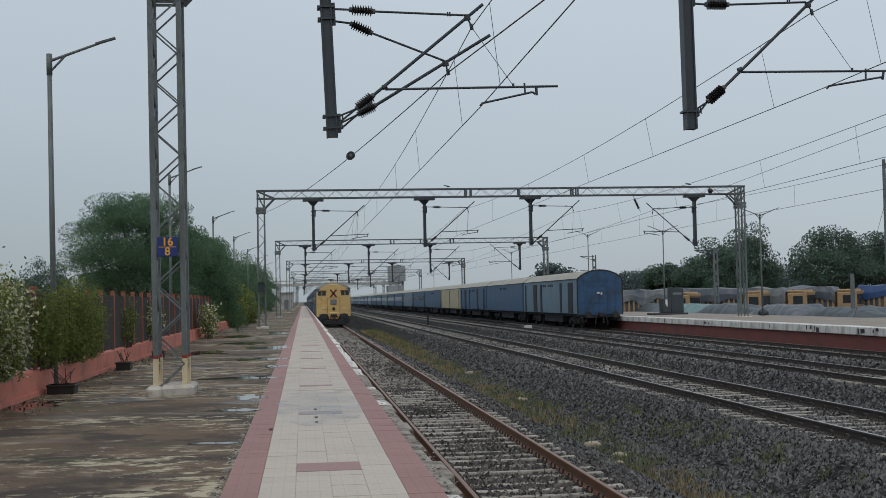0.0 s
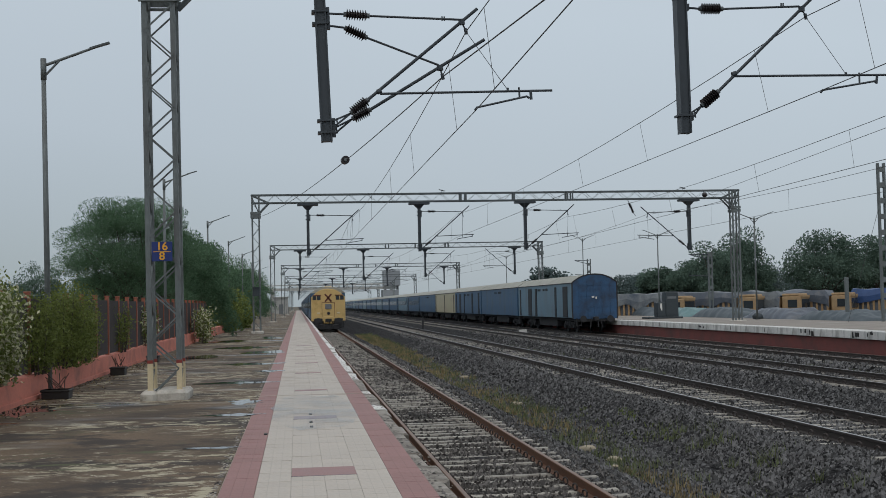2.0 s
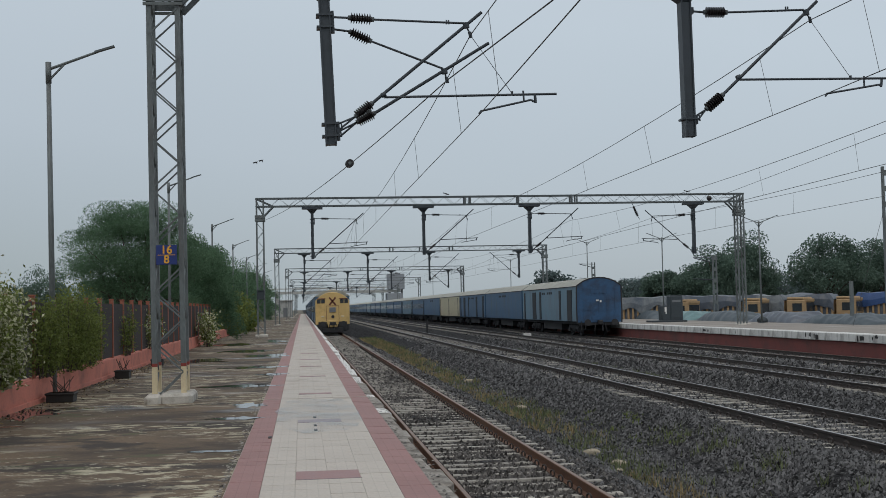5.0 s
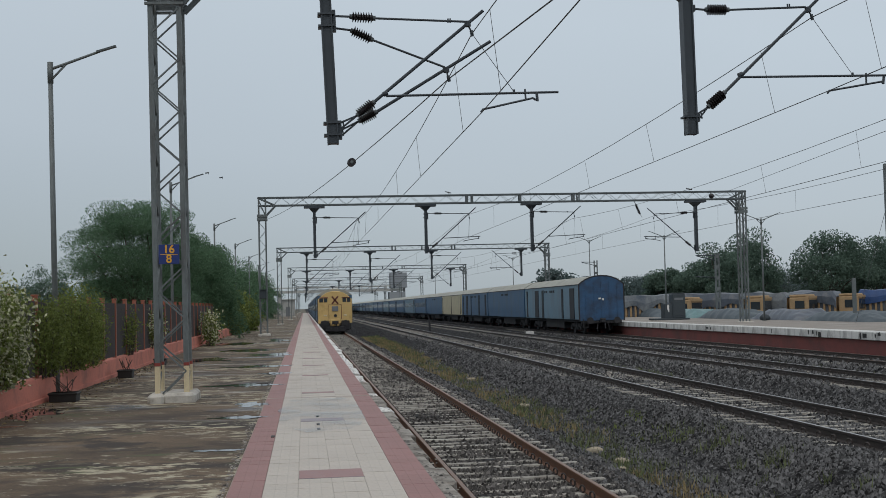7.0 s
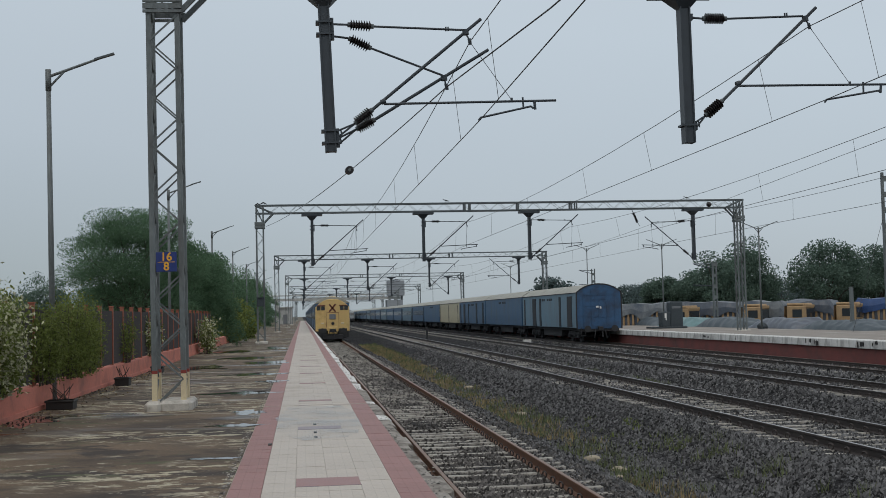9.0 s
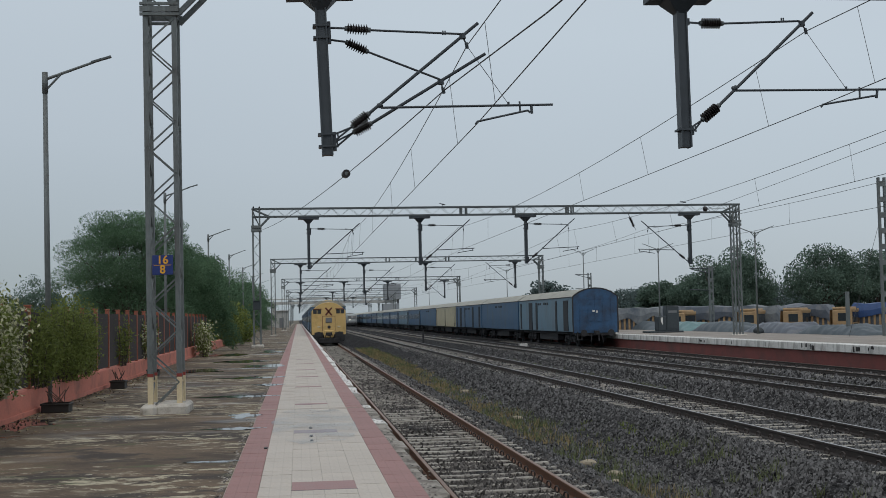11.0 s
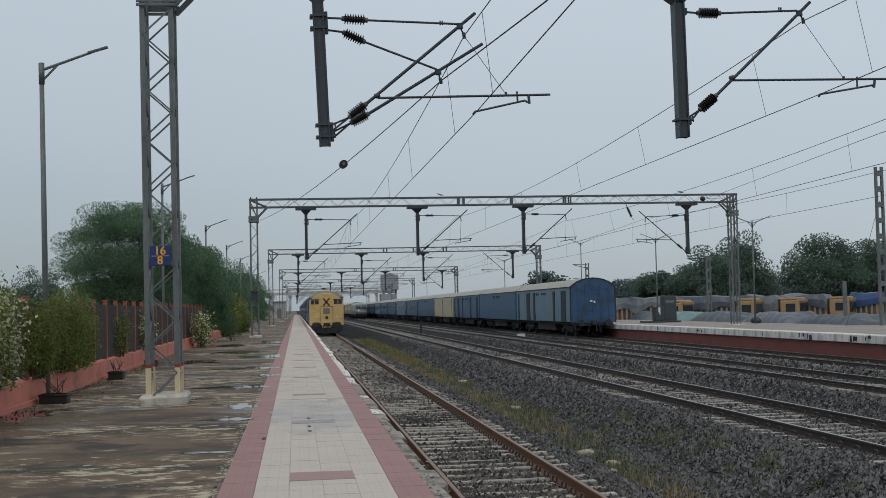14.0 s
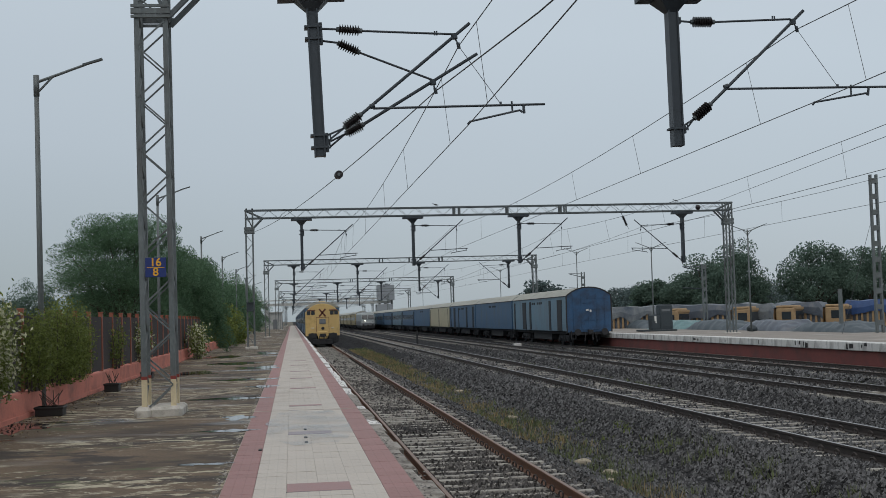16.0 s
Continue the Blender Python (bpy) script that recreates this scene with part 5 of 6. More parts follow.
def crown_points(rng, lumps, leaves, radii, lump=0.17, hollow=0.3):
    """Leaf places in lumps inside an ellipsoid, with an uneven outline. Also gives the lumps' centres."""
    c = rng.normal(size=(lumps, 3))
    c /= np.linalg.norm(c, axis=1)[:, None]
    c *= (hollow + (1 - hollow) * rng.uniform(0, 1, lumps) ** 0.6)[:, None] * rng.uniform(0.75, 1.12, lumps)[:, None]
    c[:, 2] = np.where(c[:, 2] < -0.55, -0.55 + 0.2 * rng.uniform(-1, 1, lumps), c[:, 2])
    k = rng.integers(0, lumps, leaves)
    d = rng.normal(size=(leaves, 3))
    d *= (np.minimum(np.linalg.norm(d, axis=1), 1.7) / np.linalg.norm(d, axis=1))[:, None]
    d = d * lump * rng.uniform(0.6, 1.3, lumps)[k][:, None] * np.array([1, 1, 0.6])
    out = c[k] * 0.6 + d / max(lump, 0.01) * 0.35 + np.array([0, 0, 0.25])
    out /= np.linalg.norm(out, axis=1)[:, None]
    return (c[k] + d) * radii, c * radii, out


def tree(x, y, base, height, radius, label, group="", leaf="leaf", leaves=9000, lumps=70, size=0.12, seed=1, trunk=0.18, low=0.35, droop=0.0, squash=1.0, name="tree", multi=1, slim=0.5, lump=0.17, spray=False):
    rng = np.random.default_rng(seed)
    t = thing(name, label, "tree" if name == "tree" else "bush", group, at=pose(x, y, base))
    rz = height * (1 - low) / 2 * squash
    mid = height - rz * 1.02
    pts, cen, out = crown_points(rng, lumps, leaves, np.array([radius, radius, rz]), lump)
    if droop:
        pts[:, 2] -= droop * (np.hypot(pts[:, 0], pts[:, 1]) / radius) ** 2 * rz
        cen[:, 2] -= droop * (np.hypot(cen[:, 0], cen[:, 1]) / radius) ** 2 * rz
    pts[:, 2] = np.maximum(pts[:, 2] + mid, 0.12) - mid
    v, f = leaf_quads(pts + np.array([0, 0, mid]), size, rng, 0.0, slim, out if spray else None)
    ob = new("crown", from_arrays("crown", v, f, leaf))
    ob.parent = t
    bm = bmesh.new()
    for k in range(multi):
        a = rng.uniform(0, 6.28)
        lean = Vector((math.cos(a), math.sin(a), 0)) * (0.25 * radius if multi > 1 else 0.05 * radius)
        fork = Vector((0, 0, height * low * 0.8)) + lean
        bar(bm, lean * 0.1, fork, trunk, trunk * 0.72, sides=8)
        for c in cen[rng.permutation(len(cen))[: max(10, 26 // multi)]]:
            tip = Vector(c) * 0.92 + Vector((0, 0, mid))
            knee = fork.lerp(tip, 0.45) + Vector((0, 0, 0.08 * height))
            bar(bm, fork, knee, trunk * 0.45, trunk * 0.25, sides=5)
            bar(bm, knee, tip, trunk * 0.25, trunk * 0.06, sides=5)
    part("trunk", bm, "bark", t, "dark forked trunk and limbs")
    return t


FEATHERY = "feathery green acacia with a wide spreading crown behind the fence"
tree(-7.8, 60, -0.42, 8.2, 3.7, FEATHERY, "trees behind the fence", leaves=88000, lumps=150, size=0.085, seed=8, trunk=0.17, low=0.3, droop=0.05, multi=3, slim=0.14, lump=0.155, spray=True)
tree(-5.9, 67, -0.42, 7.5, 2.5, FEATHERY, "trees behind the fence", leaves=60000, lumps=150, size=0.08, seed=4, low=0.18, droop=0.5, multi=2, slim=0.2, lump=0.14, spray=True)
for k, (x, y, h, r) in enumerate(((-7.2, 84, 8.0, 3.1), (-8.8, 100, 8.6, 3.4), (-7.6, 118, 8.8, 3.3), (-7.5, 140, 9.0, 3.4), (-7.3, 165, 9.2, 3.4), (-7.4, 195, 9.2, 3.5), (-8, 230, 9.2, 3.6), (-10, 280, 9.5, 4))):
    tree(x, y, -0.42, h, r, "rounded green roadside tree in a row behind the platform", "trees in a row behind the platform", leaves=19000, lumps=100, size=0.13, seed=10 + k, low=0.12, droop=0.35, slim=0.22, spray=True)
for k, (x, y, h, r) in enumerate(((-11.2, 72, 5.2, 2.0), (-27, 132, 8.2, 3.2), (-30.5, 136, 6.0, 3.0))):
    tree(x, y, -0.42, h, r, "dull green tree beyond the fence", "trees beyond the fence", leaf="leaf_dark", leaves=15000, lumps=110, size=0.10, seed=30 + k, low=0.1, droop=0.3)
# large dark trees beyond the lorries
for k, (x, y, h, r) in enumerate(((44.6, 128, 9.0, 4.2), (49.4, 131, 10.6, 4.1), (58.6, 131, 10.6, 4.6), (66.0, 133, 9.9, 4.4), (40.4, 132, 6.4, 3.0), (53.6, 140, 6.0, 3.0))):
    tree(x, y, -0.42, h, r, "large dark green broad-crowned tree behind the parked lorries", "trees behind the lorries", leaf="leaf_dark", leaves=23000, lumps=64, size=0.13, seed=50 + k, trunk=0.3, low=0.16, droop=0.2, lump=0.2)
# far trees: the haze is in their leaf colour, no mist is drawn
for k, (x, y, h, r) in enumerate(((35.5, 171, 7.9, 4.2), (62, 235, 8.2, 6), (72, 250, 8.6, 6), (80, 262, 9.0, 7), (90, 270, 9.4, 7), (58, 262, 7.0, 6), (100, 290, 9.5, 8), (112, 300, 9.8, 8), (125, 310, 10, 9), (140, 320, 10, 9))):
    tree(x, y, -0.42, h, r, "distant rounded tree with haze-tinted leaves", "distant trees", leaf="leaf_hazed", leaves=9000, lumps=100, size=0.22, seed=70 + k, trunk=0.3, low=0.1, droop=0.2)


def shrub(x, y, base, height, rx, ry, leaf, label, count, size, seed, stems=9, slim=0.5, kinds=None, twig_out=1.0):
    """Thin stems from one root with leaves set along them."""
    rng = np.random.default_rng(seed)
    t = thing("shrub", label, "shrub", at=pose(x, y, base))
    bm = bmesh.new()
    pts = []
    for k in range(stems):
        a, o = rng.uniform(0, 6.28), rng.uniform(0.15, 1) * twig_out
        tip = Vector((math.cos(a) * rx * o, math.sin(a) * ry * o, height * rng.uniform(0.3, 1.12)))
        root = Vector((math.cos(a) * rx * 0.25 * o, math.sin(a) * ry * 0.55 * o, 0))
        knee = root.lerp(tip, 0.5) + Vector((0, 0, 0.12 * height))
        bar(bm, root, knee, 0.012, 0.008, sides=5)
        bar(bm, knee, tip, 0.008, 0.003, sides=4)
        m = count // stems
        u = rng.uniform(0.12, 1, m) ** 0.8
        curve = np.array([((root.lerp(knee, q)).lerp(knee.lerp(tip, q), q))[:] for q in u])
        pts.append(curve + rng.normal(size=(m, 3)) * np.array([rx * 0.3, ry * 0.22, height * 0.1]))
    pts = np.concatenate(pts)
    pts[:, 2] = np.abs(pts[:, 2])
    v, f = leaf_quads(pts, size, rng, 0.2, slim)
    mats = kinds or (leaf,)
    ob = new("foliage", from_arrays("foliage", v, f, *mats, mi=(rng.uniform(0, 1, len(f)) ** 1.3 * len(mats)).astype(int)))
    ob.parent = t
    part("stem", bm, "bark", t)
    return t


PALE = "bushy shrub with cream and green variegated leaves by the wall"
GREEN = "leafy fine green shrub growing against the dark fence"
shrub(-4.68, 19.4, 1.28, 1.55, 0.36, 1.6, "leaf_pale", PALE, 12000, 0.036, 1, 34, kinds=("leaf_bush", "leaf_pale"))
shrub(-4.68, 16.8, 1.28, 1.55, 0.4, 1.2, "leaf_pale", PALE, 6000, 0.036, 2, 24, kinds=("leaf_bush", "leaf_pale"))
shrub(-4.68, 23.2, 1.28, 1.25, 0.3, 1.1, "leaf_bush", GREEN, 6500, 0.036, 3, 24, slim=0.35)
shrub(-4.68, 25.8, 1.28, 1.5, 0.36, 1.5, "leaf_bush", GREEN, 10500, 0.036, 4, 34, slim=0.35)
shrub(-4.68, 28.1, 1.28, 1.35, 0.26, 1.0, "leaf_bush", GREEN, 4000, 0.036, 5, 18, slim=0.35)
shrub(-4.68, 33.8, 1.28, 1.15, 0.2, 1.2, "leaf_bush", GREEN, 900, 0.04, 6, 14, slim=0.4)
shrub(-4.68, 39.3, 1.28, 1.2, 0.25, 1.2, "leaf_pale", PALE, 900, 0.05, 7, 12, kinds=("leaf_bush", "leaf_pale"))
shrub(-4.25, 56.0, PLAT, 1.5, 0.5, 1.8, "leaf_pale", PALE, 1700, 0.065, 8, 24, kinds=("leaf_bush", "leaf_pale"))
shrub(-4.6, 80, PLAT, 2.4, 1.0, 3.0, "leaf_bush", "rounded green shrub at the end of the red wall", 5000, 0.11, 9, 26)
shrub(-4.4, 92, PLAT, 2.0, 1.0, 3.0, "leaf_bush", "rounded green shrub at the end of the red wall", 4000, 0.12, 10, 22)

for px, py, w, h in ((-4.36, 22.9, 0.24, 0.17), (-4.35, 30.5, 0.17, 0.2), (-4.3, 37.2, 0.17, 0.2)):
    p = thing("planter", "small black plastic planter with dry stems by the wall", "planter", "planters by the wall", at=pose(px, py, PLAT))
    bm = boxes((-w, w, -0.2, 0.2, 0, h), (-w - 0.02, w + 0.02, -0.22, 0.22, h - 0.04, h), bevel=0.012)
    part("tub", bm, "pot", p)
    rng = random.Random(int(py))
    for _ in range(9):
        part("dry_stem", bars([((rng.uniform(-w, w) * 0.6, 0, h - 0.01), (rng.uniform(-w, w), rng.uniform(-0.1, 0.1), h + rng.uniform(0.1, 0.3)))], 0.008, 5), "bark", p)


def grass(name, label, areas, material, seed, height):
    rng = np.random.default_rng(seed)
    V, F = [], []
    for x0, x1, y0, y1, tufts, blades in areas:
        tx, ty = rng.uniform(x0, x1, tufts), rng.uniform(y0, y1, tufts)
        for a, b in zip(tx, ty):
            z = ground_height(a, b)
            spread = rng.uniform(0.05, 0.22)
            for _ in range(blades):
                p = np.array([a + rng.normal() * spread, b + rng.normal() * spread, z])
                h = height * rng.uniform(0.4, 1.2)
                d = rng.normal(size=2) * 0.35 * h
                w = 0.007 * (1 + b / 30)
                q = rng.uniform(0, 6.28)
                k = len(V)
                V += [(p[0] - w * math.cos(q), p[1] - w * math.sin(q), z - 0.02), (p[0] + w * math.cos(q), p[1] + w * math.sin(q), z - 0.02), (p[0] + d[0], p[1] + d[1], z + h)]
                F.append((k, k + 1, k + 2))
    return tagged(new(name, from_arrays(name, V, F, material)), label, "grass", kind="stuff")


grass("weeds", "thin green weeds between the ballast beds", [(5.0, 6.4, 30, 70, 170, 13), (4.9, 6.1, 18, 32, 80, 14), (5.2, 6.8, 70, 115, 240, 13), (6.8, 7.6, 14, 24, 20, 18), (12.4, 13.2, 40, 75, 60, 16), (18.0, 18.8, 36, 60, 60, 18)], "grass", 1, 0.2)
grass("dry_grass", "dry straw-coloured grass tufts on the ballast", [(4.9, 5.8, 13, 19, 55, 14), (4.8, 6.2, 24, 60, 130, 12), (5.0, 6.6, 60, 110, 260, 14)], "dry", 2, 0.19)
grass("weeds", "small leafy weeds on the ballast", [(5.6, 6.8, 12.5, 17, 30, 16), (6.6, 7.4, 22, 30, 18, 18)], "leaf_bush", 5, 0.10)
for k, (x, y, s) in enumerate(((5.35, 22.6, 0.13), (5.45, 21.0, 0.11), (5.2, 20.0, 0.07), (5.9, 33, 0.12), (6.1, 45, 0.15))):
    bm = bmesh.new()
    bmesh.ops.create_icosphere(bm, subdivisions=2, radius=s)
    rng = random.Random(k)
    for v in bm.verts:
        v.co = Vector((v.co.x * 1.3, v.co.y, v.co.z * 0.6)) * rng.uniform(0.82, 1.1)
    ob = tagged(part("rock", bm, "rock"), "pale brown rock lying on the ballast", "rock", "pale rocks on the ballast")
    ob.location = (x, y, ground_height(x, y) + s * 0.35)


# ---------------------------------------------------------------- litter of leaves and grit along the wall
rng = np.random.default_rng(12)
n_lit = 900
lx = WALL_X + 0.05 + np.abs(rng.normal(size=n_lit)) * 0.35
ly = rng.uniform(15, 40, n_lit)
v, f = leaf_quads(np.stack([lx, ly, np.full(n_lit, PLAT + 0.012)], 1), 0.022, rng)
v[:, 2] = np.clip(v[:, 2], PLAT + 0.003, PLAT + 0.03)
tagged(new("leaf_litter", from_arrays("leaf_litter", v, f, "dry", "bark", mi=rng.integers(0, 2, len(f)))), "dry brown leaf litter and grit along the wall", "leaf litter", kind="stuff")


# ---------------------------------------------------------------- crumbs of broken cement along the tile edge and the coping
rng = np.random.default_rng(21)
n_bit = 1500
cx = np.where(rng.uniform(size=n_bit) < 0.65, -0.72 - np.abs(rng.normal(size=n_bit)) * 0.035, 1.13 + np.abs(rng.normal(size=n_bit)) * 0.07)
cy = 9 + 32 * rng.uniform(size=n_bit) ** 1.5
r_bit = rng.uniform(0.005, 0.02, n_bit)
corner = np.array([[-1, -1, 0], [1, -0.8, 0], [0.9, 1, 0], [-0.8, 0.9, 0], [0.1, 0, 0.5]])
bits = corner[None] * rng.uniform(0.6, 1.2, (n_bit, 5, 1)) * r_bit[:, None, None] * np.array([1, 1.6, 1]) + np.stack([cx, cy, np.full(n_bit, PLAT - 0.001)], 1)[:, None]
faces = (np.array([[0, 1, 4], [1, 2, 4], [2, 3, 4], [3, 0, 4]])[None] + (np.arange(n_bit) * 5)[:, None, None]).reshape(-1, 3)
tagged(new("cement_crumbs", from_arrays("cement_crumbs", bits.reshape(-1, 3), faces, "coping", "dusty_stone", mi=np.repeat(rng.integers(0, 2, n_bit), 4))), "pale crumbs of broken cement along the paving edges", "rubble", kind="stuff")


# ---------------------------------------------------------------- puddles on the near platform
for k, (x, y, a, b) in enumerate(((-0.92, 20.7, 0.26, 0.5), (-0.95, 18.3, 0.34, 0.2), (-1.25, 26.1, 0.6, 0.5), (-0.75, 30.4, 0.3, 0.5), (-1.3, 34.5, 0.7, 0.7), (-1.2, 43, 0.7, 1.2), (-1.02, 14.1, 0.3, 0.09), (-3.1, 40, 0.9, 1.3), (-4.3, 20.3, 0.3, 0.9), (-2.2, 48, 0.8, 1.6), (-3.3, 58, 0.9, 2.0), (-1.4, 62, 0.6, 2.5))):
    bm = bmesh.new()
    ring = [bm.verts.new((a * (1 + 1.0 * noise.noise((math.cos(q) * 2.6 + k * 3, math.sin(q) * 1.7, 0))) * math.cos(q), b * (1 + 1.0 * noise.noise((math.cos(q) * 2.6, math.sin(q) * 2.6 + 5 * k, 3))) * math.sin(q), 0)) for q in np.linspace(0, 6.283, 72)[:-1]]
    bm.faces.new(ring)
    ob = tagged(part("puddle", bm, "water"), "shallow rain puddle on the platform", "puddle", "rain puddles")
    ob.location = (x, y, PLAT + 0.004)
bm = bmesh.new()
bm.faces.new([bm.verts.new((0.62 * math.copysign(abs(math.cos(q)) ** 0.5, math.cos(q)) * (1 + 0.12 * noise.noise((math.cos(q) * 3, math.sin(q) * 3, 1))), 2.9 * math.sin(q) * (1 + 0.25 * noise.noise((math.cos(q) * 3, math.sin(q) * 3, 7))), 0)) for q in np.linspace(0, 6.283, 60)[:-1]])
ob = tagged(part("wet_patch", bm, "film"), "thin film of rain water on the pale tiles", "puddle", "rain puddles")
ob.location = (0.22, 18.7, PLAT + 0.0135)


# ---------------------------------------------------------------- things on and behind the far platform
def tarp_mound(x, y0, y1, w, h, material, label, seed):
    """A stack under a sagging, wrinkled tarpaulin."""
    nx, ny = 26, max(10, int((y1 - y0) * 7))
    V, F = [], []
    for j in range(ny + 1):
        for i in range(nx + 1):
            u, v = i / nx, j / ny
            e = min(1, 5 * min(u, 1 - u)) ** 0.6 * min(1, 6 * min(v, 1 - v)) ** 0.6
            w2 = v * (y1 - y0)
            z = h * e * (0.9 + 0.14 * noise.noise((u * 1.5, w2 * 0.4, seed))) - e * 0.22 * abs(noise.noise((u * 2.2 + w2 * 0.3, w2 * 0.33, seed + 3))) - e * 0.16 * abs(noise.noise((u * 4 - w2 * 0.9, w2 * 0.8 + u * 3, seed + 5))) ** 0.7
            V.append((x + (u - 0.5) * w + 0.1 * noise.noise((v * 9, u, seed)), y0 + v * (y1 - y0), FAR_PLAT + max(z, 0.0)))
    for j in range(ny):
        for i in range(nx):
            a = j * (nx + 1) + i
            F.append((a, a + 1, a + nx + 2, a + nx + 1))
    me = from_arrays("tarp", V, F, material)
    for p in me.polygons:
        p.use_smooth = True
    return tagged(new("tarpaulin_mound", me), label, "covered goods", "goods under tarpaulins")


tarp_mound(31.9, 63.8, 73, 2.6, 0.66, "tarp_grey", "low stack of goods under a wrinkled grey tarpaulin", 1)
tarp_mound(32.0, 73.4, 82, 2.8, 0.78, "tarp_dark", "low stack of goods under a dark wrinkled tarpaulin", 2)
tarp_mound(31.7, 82.6, 92, 3.0, 0.8, "tarp_grey", "low stack of goods under a wrinkled grey tarpaulin", 3)
tarp_mound(31.4, 92.5, 101, 3.0, 0.78, "tarp_teal", "low stack of goods under a teal tarpaulin", 4)
tarp_mound(31.4, 101.5, 122, 3.0, 0.85, "tarp_grey", "long stack of goods under a wrinkled grey tarpaulin", 5)


def lorry(x, y, turn, paint, tarp, label, seed, cab_only=False):
    rng = random.Random(seed)
    t = thing("lorry", label, "lorry", "lorries parked behind the far platform", at=pose(x, y, -0.42, 0, 0, turn))
    c = part("cab", boxes((-1.15, 1.15, 0, 1.75, 0.75, 2.75), (-1.1, 1.1, 0.15, 1.75, 2.75, 3.0), bevel=0.08), paint, t)
    part("windscreen", boxes((-0.98, 0.98, -0.03, 0.0, 1.62, 2.52), bevel=0.01), "glass", c)
    part("headboard", boxes((-1.1, 1.1, -0.06, 0.3, 2.6, 2.85), bevel=0.03), paint, c)
    part("grille", boxes((-0.6, 0.6, -0.04, 0.0, 1.0, 1.5)), "gap_dark", c)
    for s in (-1, 1):
        part("side_window", boxes((s * 1.16 - 0.015, s * 1.16 + 0.015, 0.35, 1.2, 1.75, 2.45)), "glass", c)
    part("bumper", boxes((-1.15, 1.15, -0.15, 0.02, 0.5, 0.85), bevel=0.03), paint, c)
    part("chassis", boxes((-0.5, 0.5, 0.2, 8.3, 0.6, 0.9)), "under", t)
    for s in (-1, 1):
        for yy in (1.0, 5.9, 7.2):
            w = bmesh.new()
            bar(w, (s * 0.8, yy, 0.5), (s * 1.12, yy, 0.5), 0.5, sides=18)
            wo = part("wheel", w, "tyre", t)
            hub = bmesh.new()
            bar(hub, (s * 1.1, yy, 0.5), (s * 1.14, yy, 0.5), 0.24, sides=12)
            part("hub", hub, "loco_grey", wo)
    b = part("load_body", boxes((-1.2, 1.2, 1.95, 8.4, 0.95, 1.2), (-1.2, 1.2, 1.98, 2.1, 1.2, 2.7)), paint, t)
    part("covered_load", boxes((-1.12, 1.12, 2.1, 8.36, 1.2, 2.9), bevel=0.08), "tarp_dark", b)
    for k in range(14):
        yy = 2.05 + k * 0.48
        for s in (-1, 1):
            part("stake", boxes((s * 1.2 - 0.04, s * 1.2 + 0.04, yy - 0.09, yy + 0.09, 1.0, 2.7)), paint, b)
    for k in range(5):
        xx = -1.0 + k * 0.5
        part("stake", boxes((xx - 0.09, xx + 0.09, 8.4, 8.46, 1.0, 2.75)), paint, b)
    V, F, n, m = [], [], 12, 20
    for j in range(m + 1):
        for i in range(n + 1):
            u, v = i / n * 2 - 1, j / m
            side = abs(u) > 0.7
            z = 3.2 + 0.28 * noise.noise((u * 1.2, v * 3, seed)) - (max(0, abs(u) - 0.7) / 0.3) ** 1.0 * (1.0 + 0.9 * noise.noise((v * 4, u, seed + 9)))
            xx = max(-1.3, min(1.3, u / 0.7 * 1.24)) + 0.03 * noise.noise((v * 14, u * 3, seed))
            V.append((xx * (1 if not side else 1.03), 1.9 + v * 6.65, z - (0.5 if j in (0, m) else 0)))
    for j in range(m):
        for i in range(n):
            a = j * (n + 1) + i
            F.append((a, a + 1, a + n + 2, a + n + 1))
    ob = new("tarpaulin", from_arrays("tarpaulin", V, F, tarp))
    ob.parent = t
    ob["label"] = "sagging weathered tarpaulin"
    return t


LORRY = "mustard-yellow stake-sided lorry with a sagging tarpaulin over its load"
for k, (x, y, turn, paint, tarp) in enumerate(((34.4, 104.6, 46, "truck_yellow", "tarp_pale"), (40.9, 104.5, 52, "truck_yellow", "tarp_dark"), (45.0, 104.4, 48, "truck_yellow", "tarp_pale"), (49.5, 104.2, 50, "truck_yellow", "tarp_dark"), (57.2, 101.5, 50, "truck_yellow", "tarp_blue"), (37.6, 109, 50, "truck_yellow", "tarp_pale"))):
    lorry(x, y, turn, paint, tarp, LORRY if tarp != "tarp_blue" else "orange stake-sided lorry under a bright blue tarpaulin", 20 + k)
lorry(39.0, 142, -15, "truck_white", "tarp_grey", "dusty white lorry cab with a tarpaulin-covered load", 31)
lorry(43.5, 148, -15, "truck_white", "tarp_dark", "dusty white lorry cab with a tarpaulin-covered load", 32)


